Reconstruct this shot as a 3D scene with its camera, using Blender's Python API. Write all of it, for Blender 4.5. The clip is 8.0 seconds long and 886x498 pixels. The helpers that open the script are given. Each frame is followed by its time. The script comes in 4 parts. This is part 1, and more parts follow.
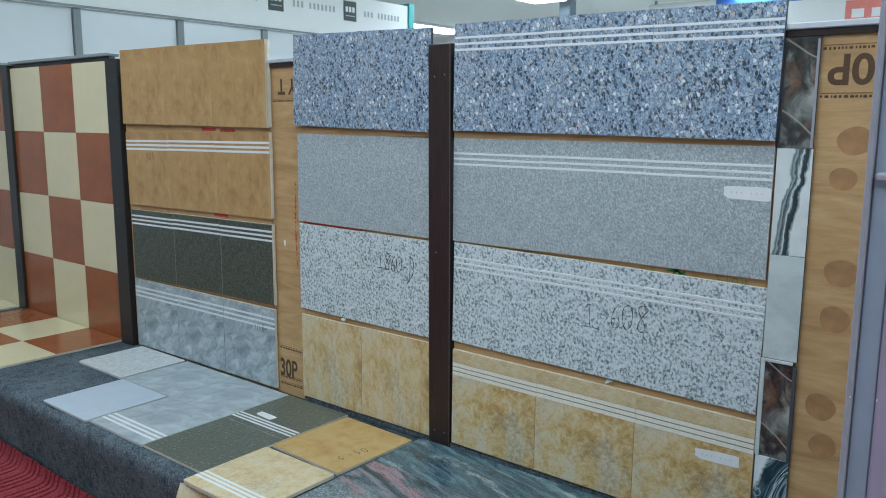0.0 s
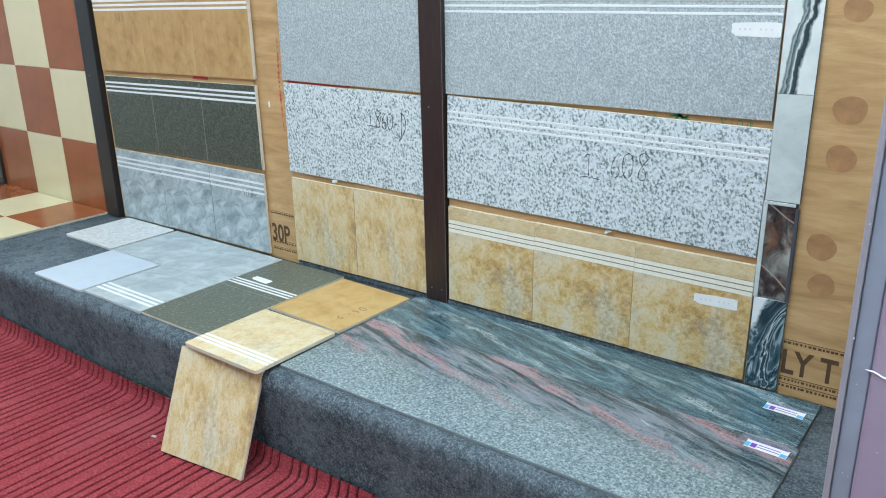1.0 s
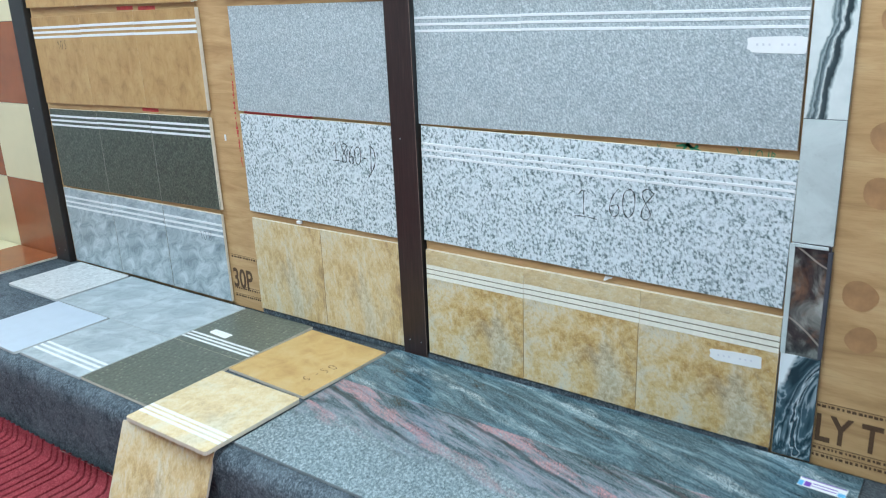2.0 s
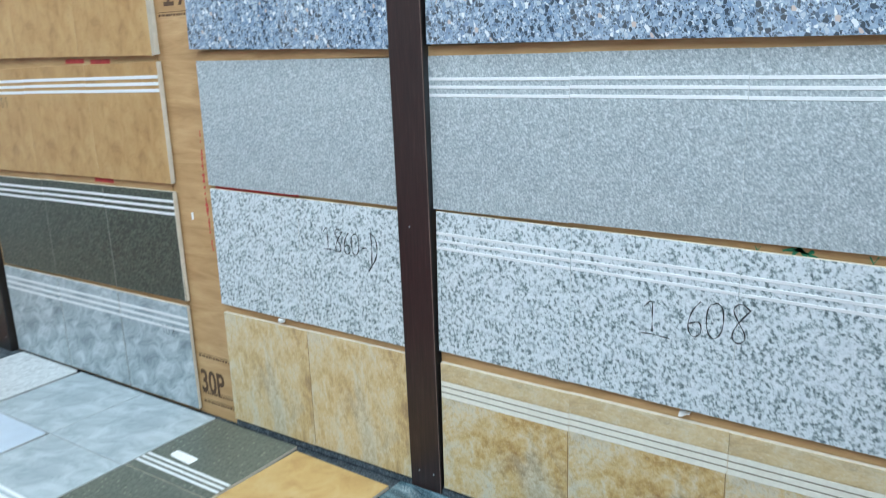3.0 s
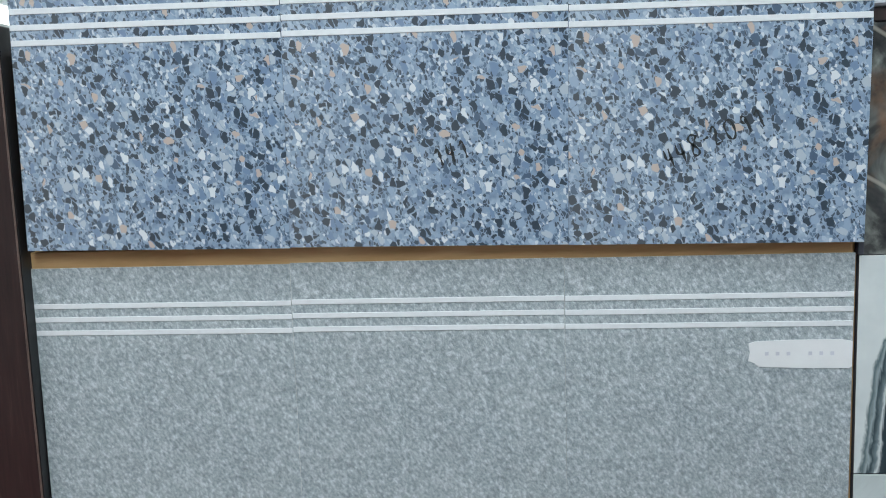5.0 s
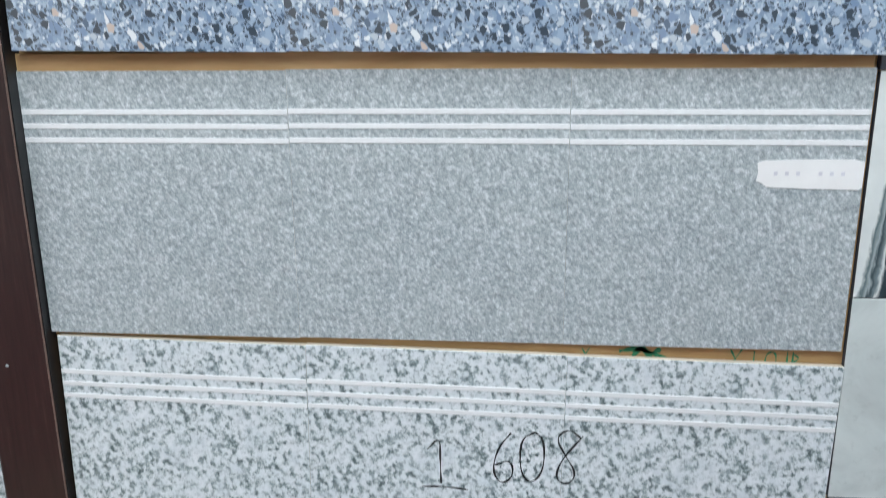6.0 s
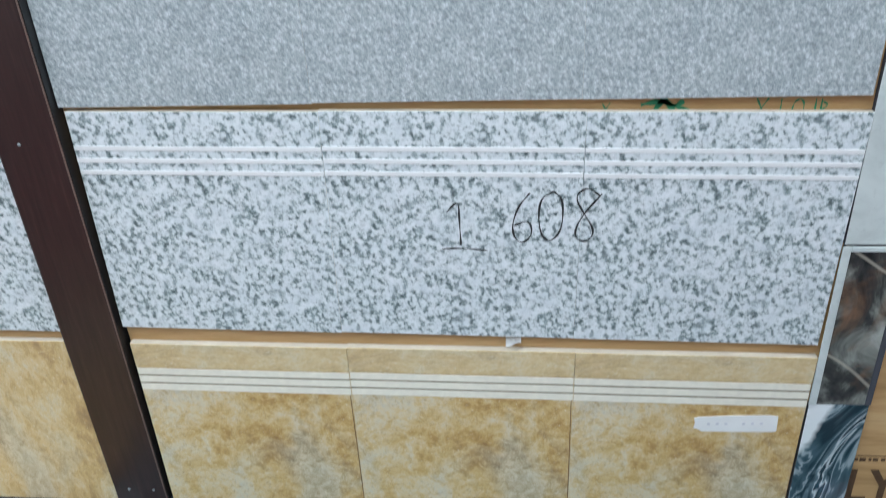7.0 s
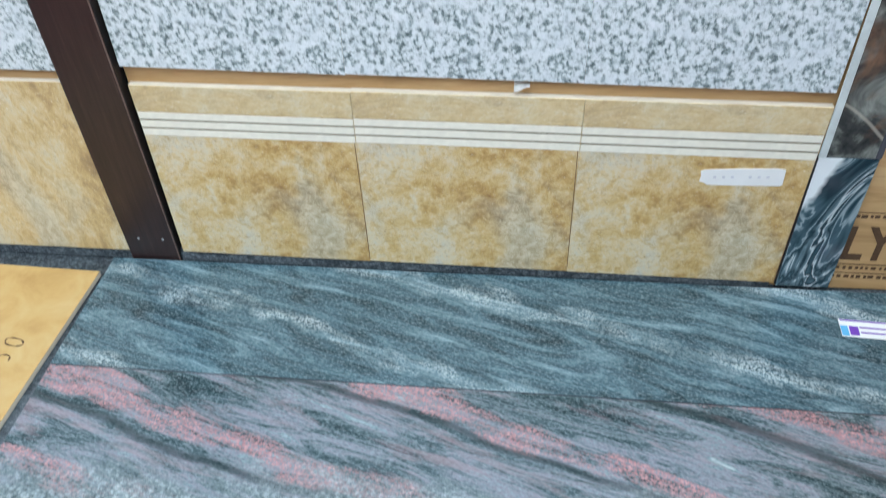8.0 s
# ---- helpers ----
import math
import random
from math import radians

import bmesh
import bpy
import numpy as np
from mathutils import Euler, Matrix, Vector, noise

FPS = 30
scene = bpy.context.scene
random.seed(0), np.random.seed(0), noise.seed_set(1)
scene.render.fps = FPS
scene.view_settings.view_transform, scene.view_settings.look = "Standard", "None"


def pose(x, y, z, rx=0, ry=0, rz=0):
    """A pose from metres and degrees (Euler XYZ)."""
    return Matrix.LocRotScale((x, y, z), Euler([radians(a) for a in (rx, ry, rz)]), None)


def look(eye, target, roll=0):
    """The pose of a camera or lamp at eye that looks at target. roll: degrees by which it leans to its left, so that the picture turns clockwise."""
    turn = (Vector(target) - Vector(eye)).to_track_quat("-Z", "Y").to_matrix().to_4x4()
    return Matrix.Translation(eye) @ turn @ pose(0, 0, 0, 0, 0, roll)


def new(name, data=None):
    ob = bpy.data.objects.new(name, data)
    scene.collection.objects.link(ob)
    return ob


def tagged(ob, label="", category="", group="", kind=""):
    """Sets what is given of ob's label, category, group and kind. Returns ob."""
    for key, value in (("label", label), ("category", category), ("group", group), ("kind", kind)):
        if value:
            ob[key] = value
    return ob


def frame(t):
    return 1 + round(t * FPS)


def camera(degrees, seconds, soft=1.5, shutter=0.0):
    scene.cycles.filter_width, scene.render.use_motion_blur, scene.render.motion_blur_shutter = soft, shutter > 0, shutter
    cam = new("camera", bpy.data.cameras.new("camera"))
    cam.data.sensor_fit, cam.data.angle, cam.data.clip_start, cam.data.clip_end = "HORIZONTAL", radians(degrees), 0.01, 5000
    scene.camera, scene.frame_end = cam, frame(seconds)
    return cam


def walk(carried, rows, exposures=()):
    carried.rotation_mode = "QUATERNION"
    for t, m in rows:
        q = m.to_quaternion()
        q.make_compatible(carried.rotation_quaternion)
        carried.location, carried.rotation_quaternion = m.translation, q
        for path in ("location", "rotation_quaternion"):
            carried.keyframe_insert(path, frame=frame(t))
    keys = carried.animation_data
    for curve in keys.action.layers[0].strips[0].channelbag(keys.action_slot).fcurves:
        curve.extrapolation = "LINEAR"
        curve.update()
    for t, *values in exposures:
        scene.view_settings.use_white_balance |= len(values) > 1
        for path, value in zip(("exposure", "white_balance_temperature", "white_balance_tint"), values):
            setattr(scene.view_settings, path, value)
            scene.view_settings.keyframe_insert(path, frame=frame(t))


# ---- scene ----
cam = camera(58.6, 8.0, soft=1.0, shutter=0.28)
PATH = [
    (0, (-0.025, 0.007, 1.291), (-1.261, 1.547, 0.971), 0.3),
    (0.3, (-0.036, 0.034, 1.274), (-1.274, 1.562, 0.907), -0.7),
    (0.5, (-0.059, 0.023, 1.267), (-1.258, 1.556, 0.805), -1.7),
    (0.8, (-0.063, 0.026, 1.24), (-1.235, 1.534, 0.645), -1.4),
    (1, (-0.077, 0.01, 1.236), (-1.231, 1.516, 0.602), -1.1),
    (1.2, (-0.087, 0.013, 1.223), (-1.218, 1.538, 0.596), -1.1),
    (2.3, (-0.303, 0.369, 1.236), (-1.444, 1.909, 0.663), -2.3),
    (2.5, (-0.359, 0.43, 1.241), (-1.504, 1.974, 0.688), -1.5),
    (3, (-0.549, 0.558, 1.259), (-1.654, 2.15, 0.762), -2.1),
    (3.3, (-0.661, 0.636, 1.277), (-1.618, 2.336, 0.834), -3.2),
    (3.5, (-0.735, 0.691, 1.302), (-1.583, 2.456, 0.893), -3.4),
    (3.7, (-0.778, 0.781, 1.307), (-1.545, 2.6, 0.985), -3.7),
    (4, (-0.81, 0.929, 1.34), (-1.422, 2.816, 1.092), -3.2),
    (4.2, (-0.837, 0.99, 1.367), (-1.301, 2.919, 1.114), -3.1),
    (5.3, (-0.922, 0.997, 1.33), (-1.064, 2.979, 1.102), -1.3),
    (5.5, (-0.919, 1.001, 1.304), (-1.058, 2.973, 1.005), -0.8),
    (5.7, (-0.909, 1.005, 1.291), (-1.08, 2.962, 0.913), -0.5),
    (6, (-0.918, 1.003, 1.265), (-1.091, 2.932, 0.765), -0.6),
    (6.2, (-0.916, 1.005, 1.262), (-1.109, 2.904, 0.666), -1.2),
    (6.5, (-0.92, 1.004, 1.241), (-1.128, 2.858, 0.521), -1.7),
    (7, (-0.923, 1.005, 1.217), (-1.126, 2.745, 0.253), -3.2),
    (7.3, (-0.92, 0.989, 1.182), (-1.13, 2.669, 0.117), -3.4),
    (7.5, (-0.921, 0.984, 1.17), (-1.138, 2.602, 0.013), -3.5),
    (8, (-0.923, 0.969, 1.132), (-1.13, 2.438, -0.209), -2.9),
]
EXPOSURES = [(0, -0.66, 6230, 10), (0.5, -0.49, 6300, 10), (1, 0.09, 6420, 10), (1.2, 0.09, 6400, 10), (2.5, 0.10, 6100, 10), (3, 0.03, 6150, 10), (3.5, 0.0, 6180, 10), (4, -0.46, 6500, 10), (4.2, -0.60, 6500, 10), (5.3, -0.39, 6750, 13), (5.5, -0.37, 6800, 14), (6, -0.07, 6850, 16), (6.5, -0.1, 6700, 16), (7, -0.06, 6500, 15), (7.5, 0.01, 6500, 15), (8, 0.2, 6500, 15)]
walk(cam, [(t, look(eye, target, roll)) for t, eye, target, roll in PATH], EXPOSURES)


# ---- world and light ----
world = bpy.data.worlds.new("world")
scene.world = world
world.use_nodes = True
world.node_tree.nodes["Background"].inputs[0].default_value = (0.75, 0.85, 1.0, 1)
world.node_tree.nodes["Background"].inputs[1].default_value = 0.3
CEIL = 3.0
LAMP_POWER = 46.5
LAMPS = [(-3.6, 0.25), (-3.6, 3.6), (-1.2, 0.25), (-1.2, 3.6), (1.2, 0.25), (1.2, 3.6), (-3.6, 7.4), (-1.2, 7.4), (-6.0, 8.6), (-9.5, 11.0), (-3.6, 11.2), (-1.2, 11.2)]
for lx, ly in LAMPS:
    ld = bpy.data.lights.new("tube_light", "AREA")
    ld.shape, ld.size, ld.size_y, ld.energy, ld.color = "RECTANGLE", 0.5, 2.4, LAMP_POWER, (0.69, 0.895, 1.0)
    lo = new("tube_light", ld)
    lo.location = (lx, ly, CEIL - 0.085)


# ---- materials ----
class Net:
    """A small helper that strings shader nodes together."""

    def __init__(self, name, rough=0.5, metal=0.0, spec=0.5):
        self.m = bpy.data.materials.new(name)
        self.m.use_nodes = True
        self.t = self.m.node_tree
        self.p = self.t.nodes["Principled BSDF"]
        self.p.inputs["Roughness"].default_value = rough
        self.p.inputs["Metallic"].default_value = metal
        self.p.inputs["Specular IOR Level"].default_value = spec
        self.c = self.t.nodes.new("ShaderNodeTexCoord").outputs["Object"]

    def link(self, a, b):
        self.t.links.new(a, b)

    def put(self, sock, v):
        if hasattr(v, "links"):
            self.link(v, sock)
        else:
            sock.default_value = v

    def mapped(self, scale=(1, 1, 1), rot=(0, 0, 0), loc=(0, 0, 0), src=None):
        turn, n = self.t.nodes.new("ShaderNodeMapping"), self.t.nodes.new("ShaderNodeMapping")
        turn.inputs["Rotation"].default_value = [radians(a) for a in rot]
        n.inputs["Scale"].default_value = scale
        n.inputs["Location"].default_value = loc
        self.link(src or self.c, turn.inputs["Vector"])
        self.link(turn.outputs[0], n.inputs["Vector"])
        return n.outputs[0]

    def noise(self, scale, detail=3.0, rough=0.55, vec=None, dist=0.0):
        n = self.t.nodes.new("ShaderNodeTexNoise")
        n.inputs["Scale"].default_value, n.inputs["Detail"].default_value = scale, detail
        n.inputs["Roughness"].default_value, n.inputs["Distortion"].default_value = rough, dist
        self.link(vec or self.c, n.inputs["Vector"])
        return n.outputs["Fac"]

    def voronoi(self, scale, feature="F1", vec=None, rnd=1.0):
        n = self.t.nodes.new("ShaderNodeTexVoronoi")
        n.feature = feature
        n.inputs["Scale"].default_value, n.inputs["Randomness"].default_value = scale, rnd
        self.link(vec or self.c, n.inputs["Vector"])
        return n

    def wave(self, scale, dist, detail=3.0, dscale=1.0, vec=None, direction="X", phase=0.0):
        n = self.t.nodes.new("ShaderNodeTexWave")
        n.bands_direction = direction
        n.inputs["Scale"].default_value, n.inputs["Distortion"].default_value = scale, dist
        n.inputs["Detail"].default_value, n.inputs["Detail Scale"].default_value = detail, dscale
        n.inputs["Phase Offset"].default_value = phase
        self.link(vec or self.c, n.inputs["Vector"])
        return n.outputs["Fac"]

    def ramp(self, fac, stops, mode="LINEAR"):
        n = self.t.nodes.new("ShaderNodeValToRGB")
        e = n.color_ramp.elements
        n.color_ramp.interpolation = mode
        while len(e) < len(stops):
            e.new(0.5)
        for i, (pos, col) in enumerate(stops):
            e[i].position = pos
            e[i].color = (*col, 1) if len(col) == 3 else (col[0], col[0], col[0], 1)
        self.link(fac, n.inputs[0])
        return n.outputs[0]

    def mix(self, fac, a, b, mode="MIX"):
        n = self.t.nodes.new("ShaderNodeMix")
        n.data_type, n.blend_type = "RGBA", mode
        self.put(n.inputs[0], fac)
        self.put(n.inputs[6], (*a, 1) if isinstance(a, tuple) and len(a) == 3 else a)
        self.put(n.inputs[7], (*b, 1) if isinstance(b, tuple) and len(b) == 3 else b)
        return n.outputs[2]

    def math(self, op, a, b=0.0, c=0.0):
        n = self.t.nodes.new("ShaderNodeMath")
        n.operation = op
        for i, v in enumerate((a, b, c)):
            self.put(n.inputs[i], v)
        return n.outputs[0]

    def rand(self):
        return self.t.nodes.new("ShaderNodeObjectInfo").outputs["Random"]

    def axis(self, which):
        n = self.t.nodes.new("ShaderNodeSeparateXYZ")
        self.link(self.c, n.inputs[0])
        return n.outputs[which]

    def done(self, color, bump=None, strength=0.2, distance=0.001, rough=None):
        self.put(self.p.inputs["Base Color"], (*color, 1) if isinstance(color, tuple) else color)
        if bump is not None:
            n = self.t.nodes.new("ShaderNodeBump")
            n.inputs["Strength"].default_value, n.inputs["Distance"].default_value = strength, distance
            self.link(bump, n.inputs["Height"])
            self.link(n.outputs[0], self.p.inputs["Normal"])
        if rough is not None:
            self.link(rough, self.p.inputs["Roughness"])
        return self.m


def blue_terrazzo():
    n = Net("blue_terrazzo", 0.42)
    wob = n.t.nodes.new("ShaderNodeTexNoise")
    wob.inputs["Scale"].default_value = 90
    n.link(n.c, wob.inputs["Vector"])
    bent = n.mix(0.008, n.c, wob.outputs["Color"], "ADD")
    warp = n.mapped((1.2, 1, 0.85), (0, 24, 0), src=bent)
    big, small = n.voronoi(124, vec=warp), n.voronoi(275, vec=warp)
    edge_b, edge_s = n.voronoi(124, "DISTANCE_TO_EDGE", vec=warp), n.voronoi(275, "DISTANCE_TO_EDGE", vec=warp)
    share = lambda v, k: n.math("FRACT", n.math("MULTIPLY", n.axis_of(v.outputs["Color"]), k))
    big_tone = n.ramp(share(big, 7.31), [
        (0.0, (0.013, 0.023, 0.034)), (0.34, (0.055, 0.095, 0.155)), (0.44, (0.165, 0.25, 0.385)), (0.58, (0.29, 0.385, 0.51)),
        (0.74, (0.46, 0.52, 0.57)), (0.86, (0.74, 0.77, 0.78)), (0.94, (0.56, 0.44, 0.36))], "CONSTANT")
    small_tone = n.ramp(share(small, 5.17), [
        (0.0, (0.016, 0.028, 0.042)), (0.30, (0.085, 0.14, 0.21)), (0.50, (0.215, 0.315, 0.435)), (0.70, (0.44, 0.53, 0.62)), (0.90, (0.68, 0.72, 0.74))], "CONSTANT")
    matrix = n.ramp(n.noise(70, 4), [(0.34, (0.15, 0.225, 0.335)), (0.66, (0.385, 0.475, 0.575))])
    pick_b = n.ramp(n.axis_of(big.outputs["Color"], 1), [(0.0, (0,)), (0.58, (1,))], "CONSTANT")
    pick_s = n.ramp(n.axis_of(small.outputs["Color"], 1), [(0.0, (0,)), (0.25, (1,))], "CONSTANT")
    in_b = n.math("MULTIPLY", pick_b, n.ramp(edge_b.outputs["Distance"], [(0.05, (0,)), (0.09, (1,))]))
    in_s = n.math("MULTIPLY", pick_s, n.ramp(edge_s.outputs["Distance"], [(0.05, (0,)), (0.10, (1,))]))
    col = n.mix(n.math("MULTIPLY", in_s, 0.9), matrix, small_tone)
    col = n.mix(in_b, col, big_tone)
    # The print runs from a greyer edge to a bluer one on every tile.
    drift = n.math("ADD", n.math("MULTIPLY", n.axis(0), 2.2), n.math("MULTIPLY", n.noise(6, 3), 0.7))
    col = n.mix(0.14, col, n.ramp(drift, [(0.40, (0.42, 0.45, 0.47)), (0.90, (0.09, 0.16, 0.25))]))
    return n.done(col, n.noise(320, 2), 0.15)


def axis_of(self, sock, which=0):
    n = self.t.nodes.new("ShaderNodeSeparateColor")
    self.link(sock, n.inputs[0])
    return n.outputs[which]


Net.axis_of = axis_of


def grey_granite():
    n = Net("grey_grain", 0.6)
    fine = n.noise(265, 3, 0.7, n.mapped((1.2, 1, 0.8), (0, 35, 0)))
    col = n.ramp(fine, [(0.32, (0.155, 0.183, 0.192)), (0.44, (0.287, 0.331, 0.346)), (0.54, (0.40, 0.446, 0.462)), (0.68, (0.68, 0.73, 0.745))])
    col = n.mix(0.25, col, n.ramp(n.noise(12, 3), [(0.3, (0.285, 0.35, 0.385)), (0.7, (0.40, 0.46, 0.472))]))
    return n.done(col, fine, 0.5, 0.0015)


def white_granite():
    n = Net("white_granite", 0.5)
    a = n.noise(122, 4, 0.62, n.mapped((1.15, 1, 0.92), (0, 22, 0)), 0.08)
    clump = n.noise(34, 2, 0.5)
    a = n.math("ADD", a, n.math("MULTIPLY", n.math("SUBTRACT", clump, 0.5), 0.18))
    b = n.noise(260, 3, 0.6)
    col = n.ramp(a, [(0.340, (0.075, 0.105, 0.112)), (0.410, (0.19, 0.25, 0.262)), (0.458, (0.372, 0.435, 0.452)), (0.512, (0.607, 0.667, 0.692)), (0.66, (0.70, 0.748, 0.782))])
    col = n.mix(n.ramp(b, [(0.34, (0.5,)), (0.48, (0,))]), col, (0.36, 0.42, 0.44))
    col = n.mix(n.ramp(n.noise(52, 2), [(0.50, (0,)), (0.72, (0.45,))]), col, (0.52, 0.59, 0.635))
    return n.done(col, n.noise(500, 2), 0.15)


def yellow_slate(name="yellow_slate", light=0.0, stretch=(1, 1, 1), drift=0.0):
    n = Net(name, 0.5)
    vec = n.mapped(stretch, (0, 8, 0))
    a = n.noise(13, 5, 0.62, vec, 0.5)
    b = n.noise(62, 6, 0.74, vec, 0.6)
    m = n.math("ADD", n.math("MULTIPLY", a, 0.55), n.math("MULTIPLY", b, 0.45))
    if drift:
        m = n.math("SUBTRACT", m, n.math("MULTIPLY", n.math("SUBTRACT", n.axis(0), 0.15), drift))
    col = n.ramp(m, [(0.33, (0.27, 0.145, 0.048)), (0.41, (0.43, 0.26, 0.088)), (0.465, (0.55, 0.37, 0.145)), (0.52, (0.62, 0.47, 0.245)),
                     (0.59, (0.64, 0.55, 0.38)), (0.68, (0.56, 0.545, 0.47))])
    col = n.mix(n.ramp(n.noise(6.5, 4, 0.6, vec, 0.6), [(0.52, (0,)), (0.64, (0.6,))]), col, n.ramp(b, [(0.38, (0.27, 0.26, 0.20)), (0.62, (0.62, 0.585, 0.475))]))
    crack = n.noise(34, 6, 0.7, n.mapped((1.0, 1, 1.2), (0, 30, 0)), 1.2)
    col = n.mix(n.ramp(n.math("ABSOLUTE", n.math("SUBTRACT", crack, 0.47)), [(0.0, (0.42,)), (0.016, (0,))]), col, (0.30, 0.18, 0.07))
    col = n.mix(n.ramp(n.noise(120, 5, 0.75, vec), [(0.33, (0.5,)), (0.45, (0,))]), col, (0.31, 0.19, 0.075))
    col = n.mix(n.ramp(n.noise(210, 3, 0.7, vec), [(0.58, (0,)), (0.70, (0.6,))]), col, (0.74, 0.68, 0.52))
    if light:
        col = n.mix(light, col, (0.62, 0.56, 0.40))
    return n.done(col, m, 0.6, 0.003)


def tan_tile():
    n = Net("tan_tile", 0.42)
    a = n.noise(26, 5, 0.68, n.mapped((1, 1, 0.6)), 0.6)
    col = n.ramp(a, [(0.30, (0.27, 0.135, 0.045)), (0.44, (0.41, 0.235, 0.085)), (0.56, (0.47, 0.29, 0.115)), (0.72, (0.53, 0.355, 0.165))])
    col = n.mix(n.ramp(n.noise(70, 4, 0.7), [(0.30, (0.5,)), (0.44, (0,))]), col, (0.25, 0.13, 0.045))
    return n.done(n.mix(0.3, col, n.ramp(n.noise(5, 2), [(0.35, (0.36, 0.20, 0.075)), (0.65, (0.53, 0.35, 0.15))])), a, 0.15)


def ochre_tile():
    n = Net("ochre_tile", 0.4)
    a = n.noise(16, 5, 0.6, None, 0.4)
    col = n.ramp(a, [(0.3, (0.40, 0.235, 0.08)), (0.5, (0.50, 0.325, 0.125)), (0.7, (0.54, 0.39, 0.185))])
    return n.done(col, n.noise(200, 3), 0.1)


def dark_tile():
    n = Net("dark_green_tile", 0.33)
    a = n.noise(150, 5, 0.7)
    col = n.ramp(a, [(0.32, (0.020, 0.026, 0.020)), (0.5, (0.060, 0.072, 0.055)), (0.66, (0.135, 0.152, 0.115))])
    dots = n.voronoi(52, vec=n.mapped((1, 1, 1)), rnd=0.35)
    col = n.mix(n.ramp(dots.outputs["Distance"], [(0.10, (0.7,)), (0.2, (0,))]), col, (0.20, 0.21, 0.16))
    return n.done(col, dots.outputs["Distance"], 0.35, 0.001)


# The dark tile again, its colour lifted for the light falling on the platform.
def dimpled_tile():
    n = Net("lit_olive_dimpled_tile", 0.36)
    col = n.ramp(n.noise(130, 5, 0.7), [(0.30, (0.06, 0.068, 0.054)), (0.5, (0.105, 0.118, 0.095)), (0.70, (0.17, 0.185, 0.15))])
    dots = n.voronoi(58, vec=n.mapped((1, 1, 1), (0, 12, 0)), rnd=0.45)
    col = n.mix(n.ramp(dots.outputs["Distance"], [(0.12, (0.8,)), (0.24, (0,))]), col, (0.30, 0.31, 0.24))
    return n.done(col, dots.outputs["Distance"], 0.5, 0.002)


def pale_tile(name, dark, mid, lite, scale=14):
    n = Net(name, 0.4)
    a = n.noise(scale, 6, 0.65, n.mapped((0.8, 1, 1.25), (0, 25, 0)), 0.9)
    col = n.ramp(a, [(0.30, dark), (0.5, mid), (0.68, lite)])
    col = n.mix(n.ramp(n.noise(70, 4, 0.7), [(0.30, (0.5,)), (0.42, (0,))]), col, dark)
    return n.done(col, a, 0.2, 0.002)


def plain(name, col, rough=0.5, metal=0.0, scale=40, spread=0.12, bump=0.1, spec=0.5):
    n = Net(name, rough, metal, spec)
    lo, hi = tuple(c * (1 - spread) for c in col), tuple(min(1, c * (1 + spread)) for c in col)
    a = n.noise(scale, 4, 0.6)
    c = n.ramp(a, [(0.3, lo), (0.7, hi)])
    c = n.mix(0.3, c, n.ramp(n.noise(scale * 0.12, 2), [(0.3, lo), (0.7, hi)]))
    return n.done(c, n.noise(scale * 8, 2), bump)


def plywood():
    n = Net("plywood", 0.6)
    v = n.mapped((1.2, 1, 7))
    a = n.noise(3.2, 6, 0.6, v, 1.2)
    f = n.noise(26, 4, 0.7, n.mapped((1, 1, 12)))
    col = n.ramp(a, [(0.28, (0.33, 0.185, 0.075)), (0.45, (0.45, 0.275, 0.12)), (0.6, (0.52, 0.33, 0.155)), (0.75, (0.56, 0.385, 0.195))])
    col = n.mix(n.ramp(f, [(0.3, (0.35,)), (0.5, (0,))]), col, (0.33, 0.18, 0.07))
    col = n.mix(n.ramp(n.noise(5, 3), [(0.55, (0,)), (0.75, (0.35,))]), col, (0.36, 0.20, 0.09))
    return n.done(col, f, 0.15)


def brown_post():
    n = Net("brown_painted_wood", 0.38)
    f = n.noise(30, 5, 0.65, n.mapped((6, 6, 0.4)))
    col = n.ramp(f, [(0.3, (0.015, 0.0075, 0.007)), (0.6, (0.030, 0.014, 0.013)), (0.8, (0.058, 0.031, 0.027))])
    return n.done(col, f, 0.25)


def wave_marble():
    n = Net("white_wave_marble", 0.12)
    wob = n.math("MULTIPLY", n.math("SUBTRACT", n.noise(9, 3, 0.5, n.mapped((0.6, 1, 1)), 0.5), 0.5), 0.06)
    fine = n.math("MULTIPLY", n.math("SUBTRACT", n.noise(75, 4, 0.6, n.mapped((1.6, 1, 0.5)), 0.6), 0.5), 0.012)
    d = n.math("SUBTRACT", n.axis(0), n.math("ADD", n.math("MULTIPLY", n.axis(2), 0.15), 0.021))
    u = n.math("ADD", n.math("MULTIPLY", n.math("ADD", n.math("ADD", d, wob), fine), 13.0), 0.5)
    pale = n.ramp(n.noise(18, 4), [(0.3, (0.54, 0.59, 0.59)), (0.7, (0.68, 0.72, 0.71))])
    band = n.ramp(u, [(0.24, (0.62, 0.67, 0.66)), (0.30, (0.10, 0.145, 0.155)), (0.36, (0.30, 0.36, 0.37)), (0.40, (0.04, 0.065, 0.075)), (0.47, (0.17, 0.22, 0.235)),
                     (0.51, (0.60, 0.65, 0.64)), (0.56, (0.035, 0.055, 0.065)), (0.66, (0.016, 0.028, 0.034)), (0.70, (0.24, 0.30, 0.31)), (0.75, (0.64, 0.69, 0.68))])
    mask = n.ramp(u, [(0.22, (0,)), (0.27, (1,)), (0.73, (1,)), (0.78, (0,))])
    return n.done(n.mix(mask, pale, band))


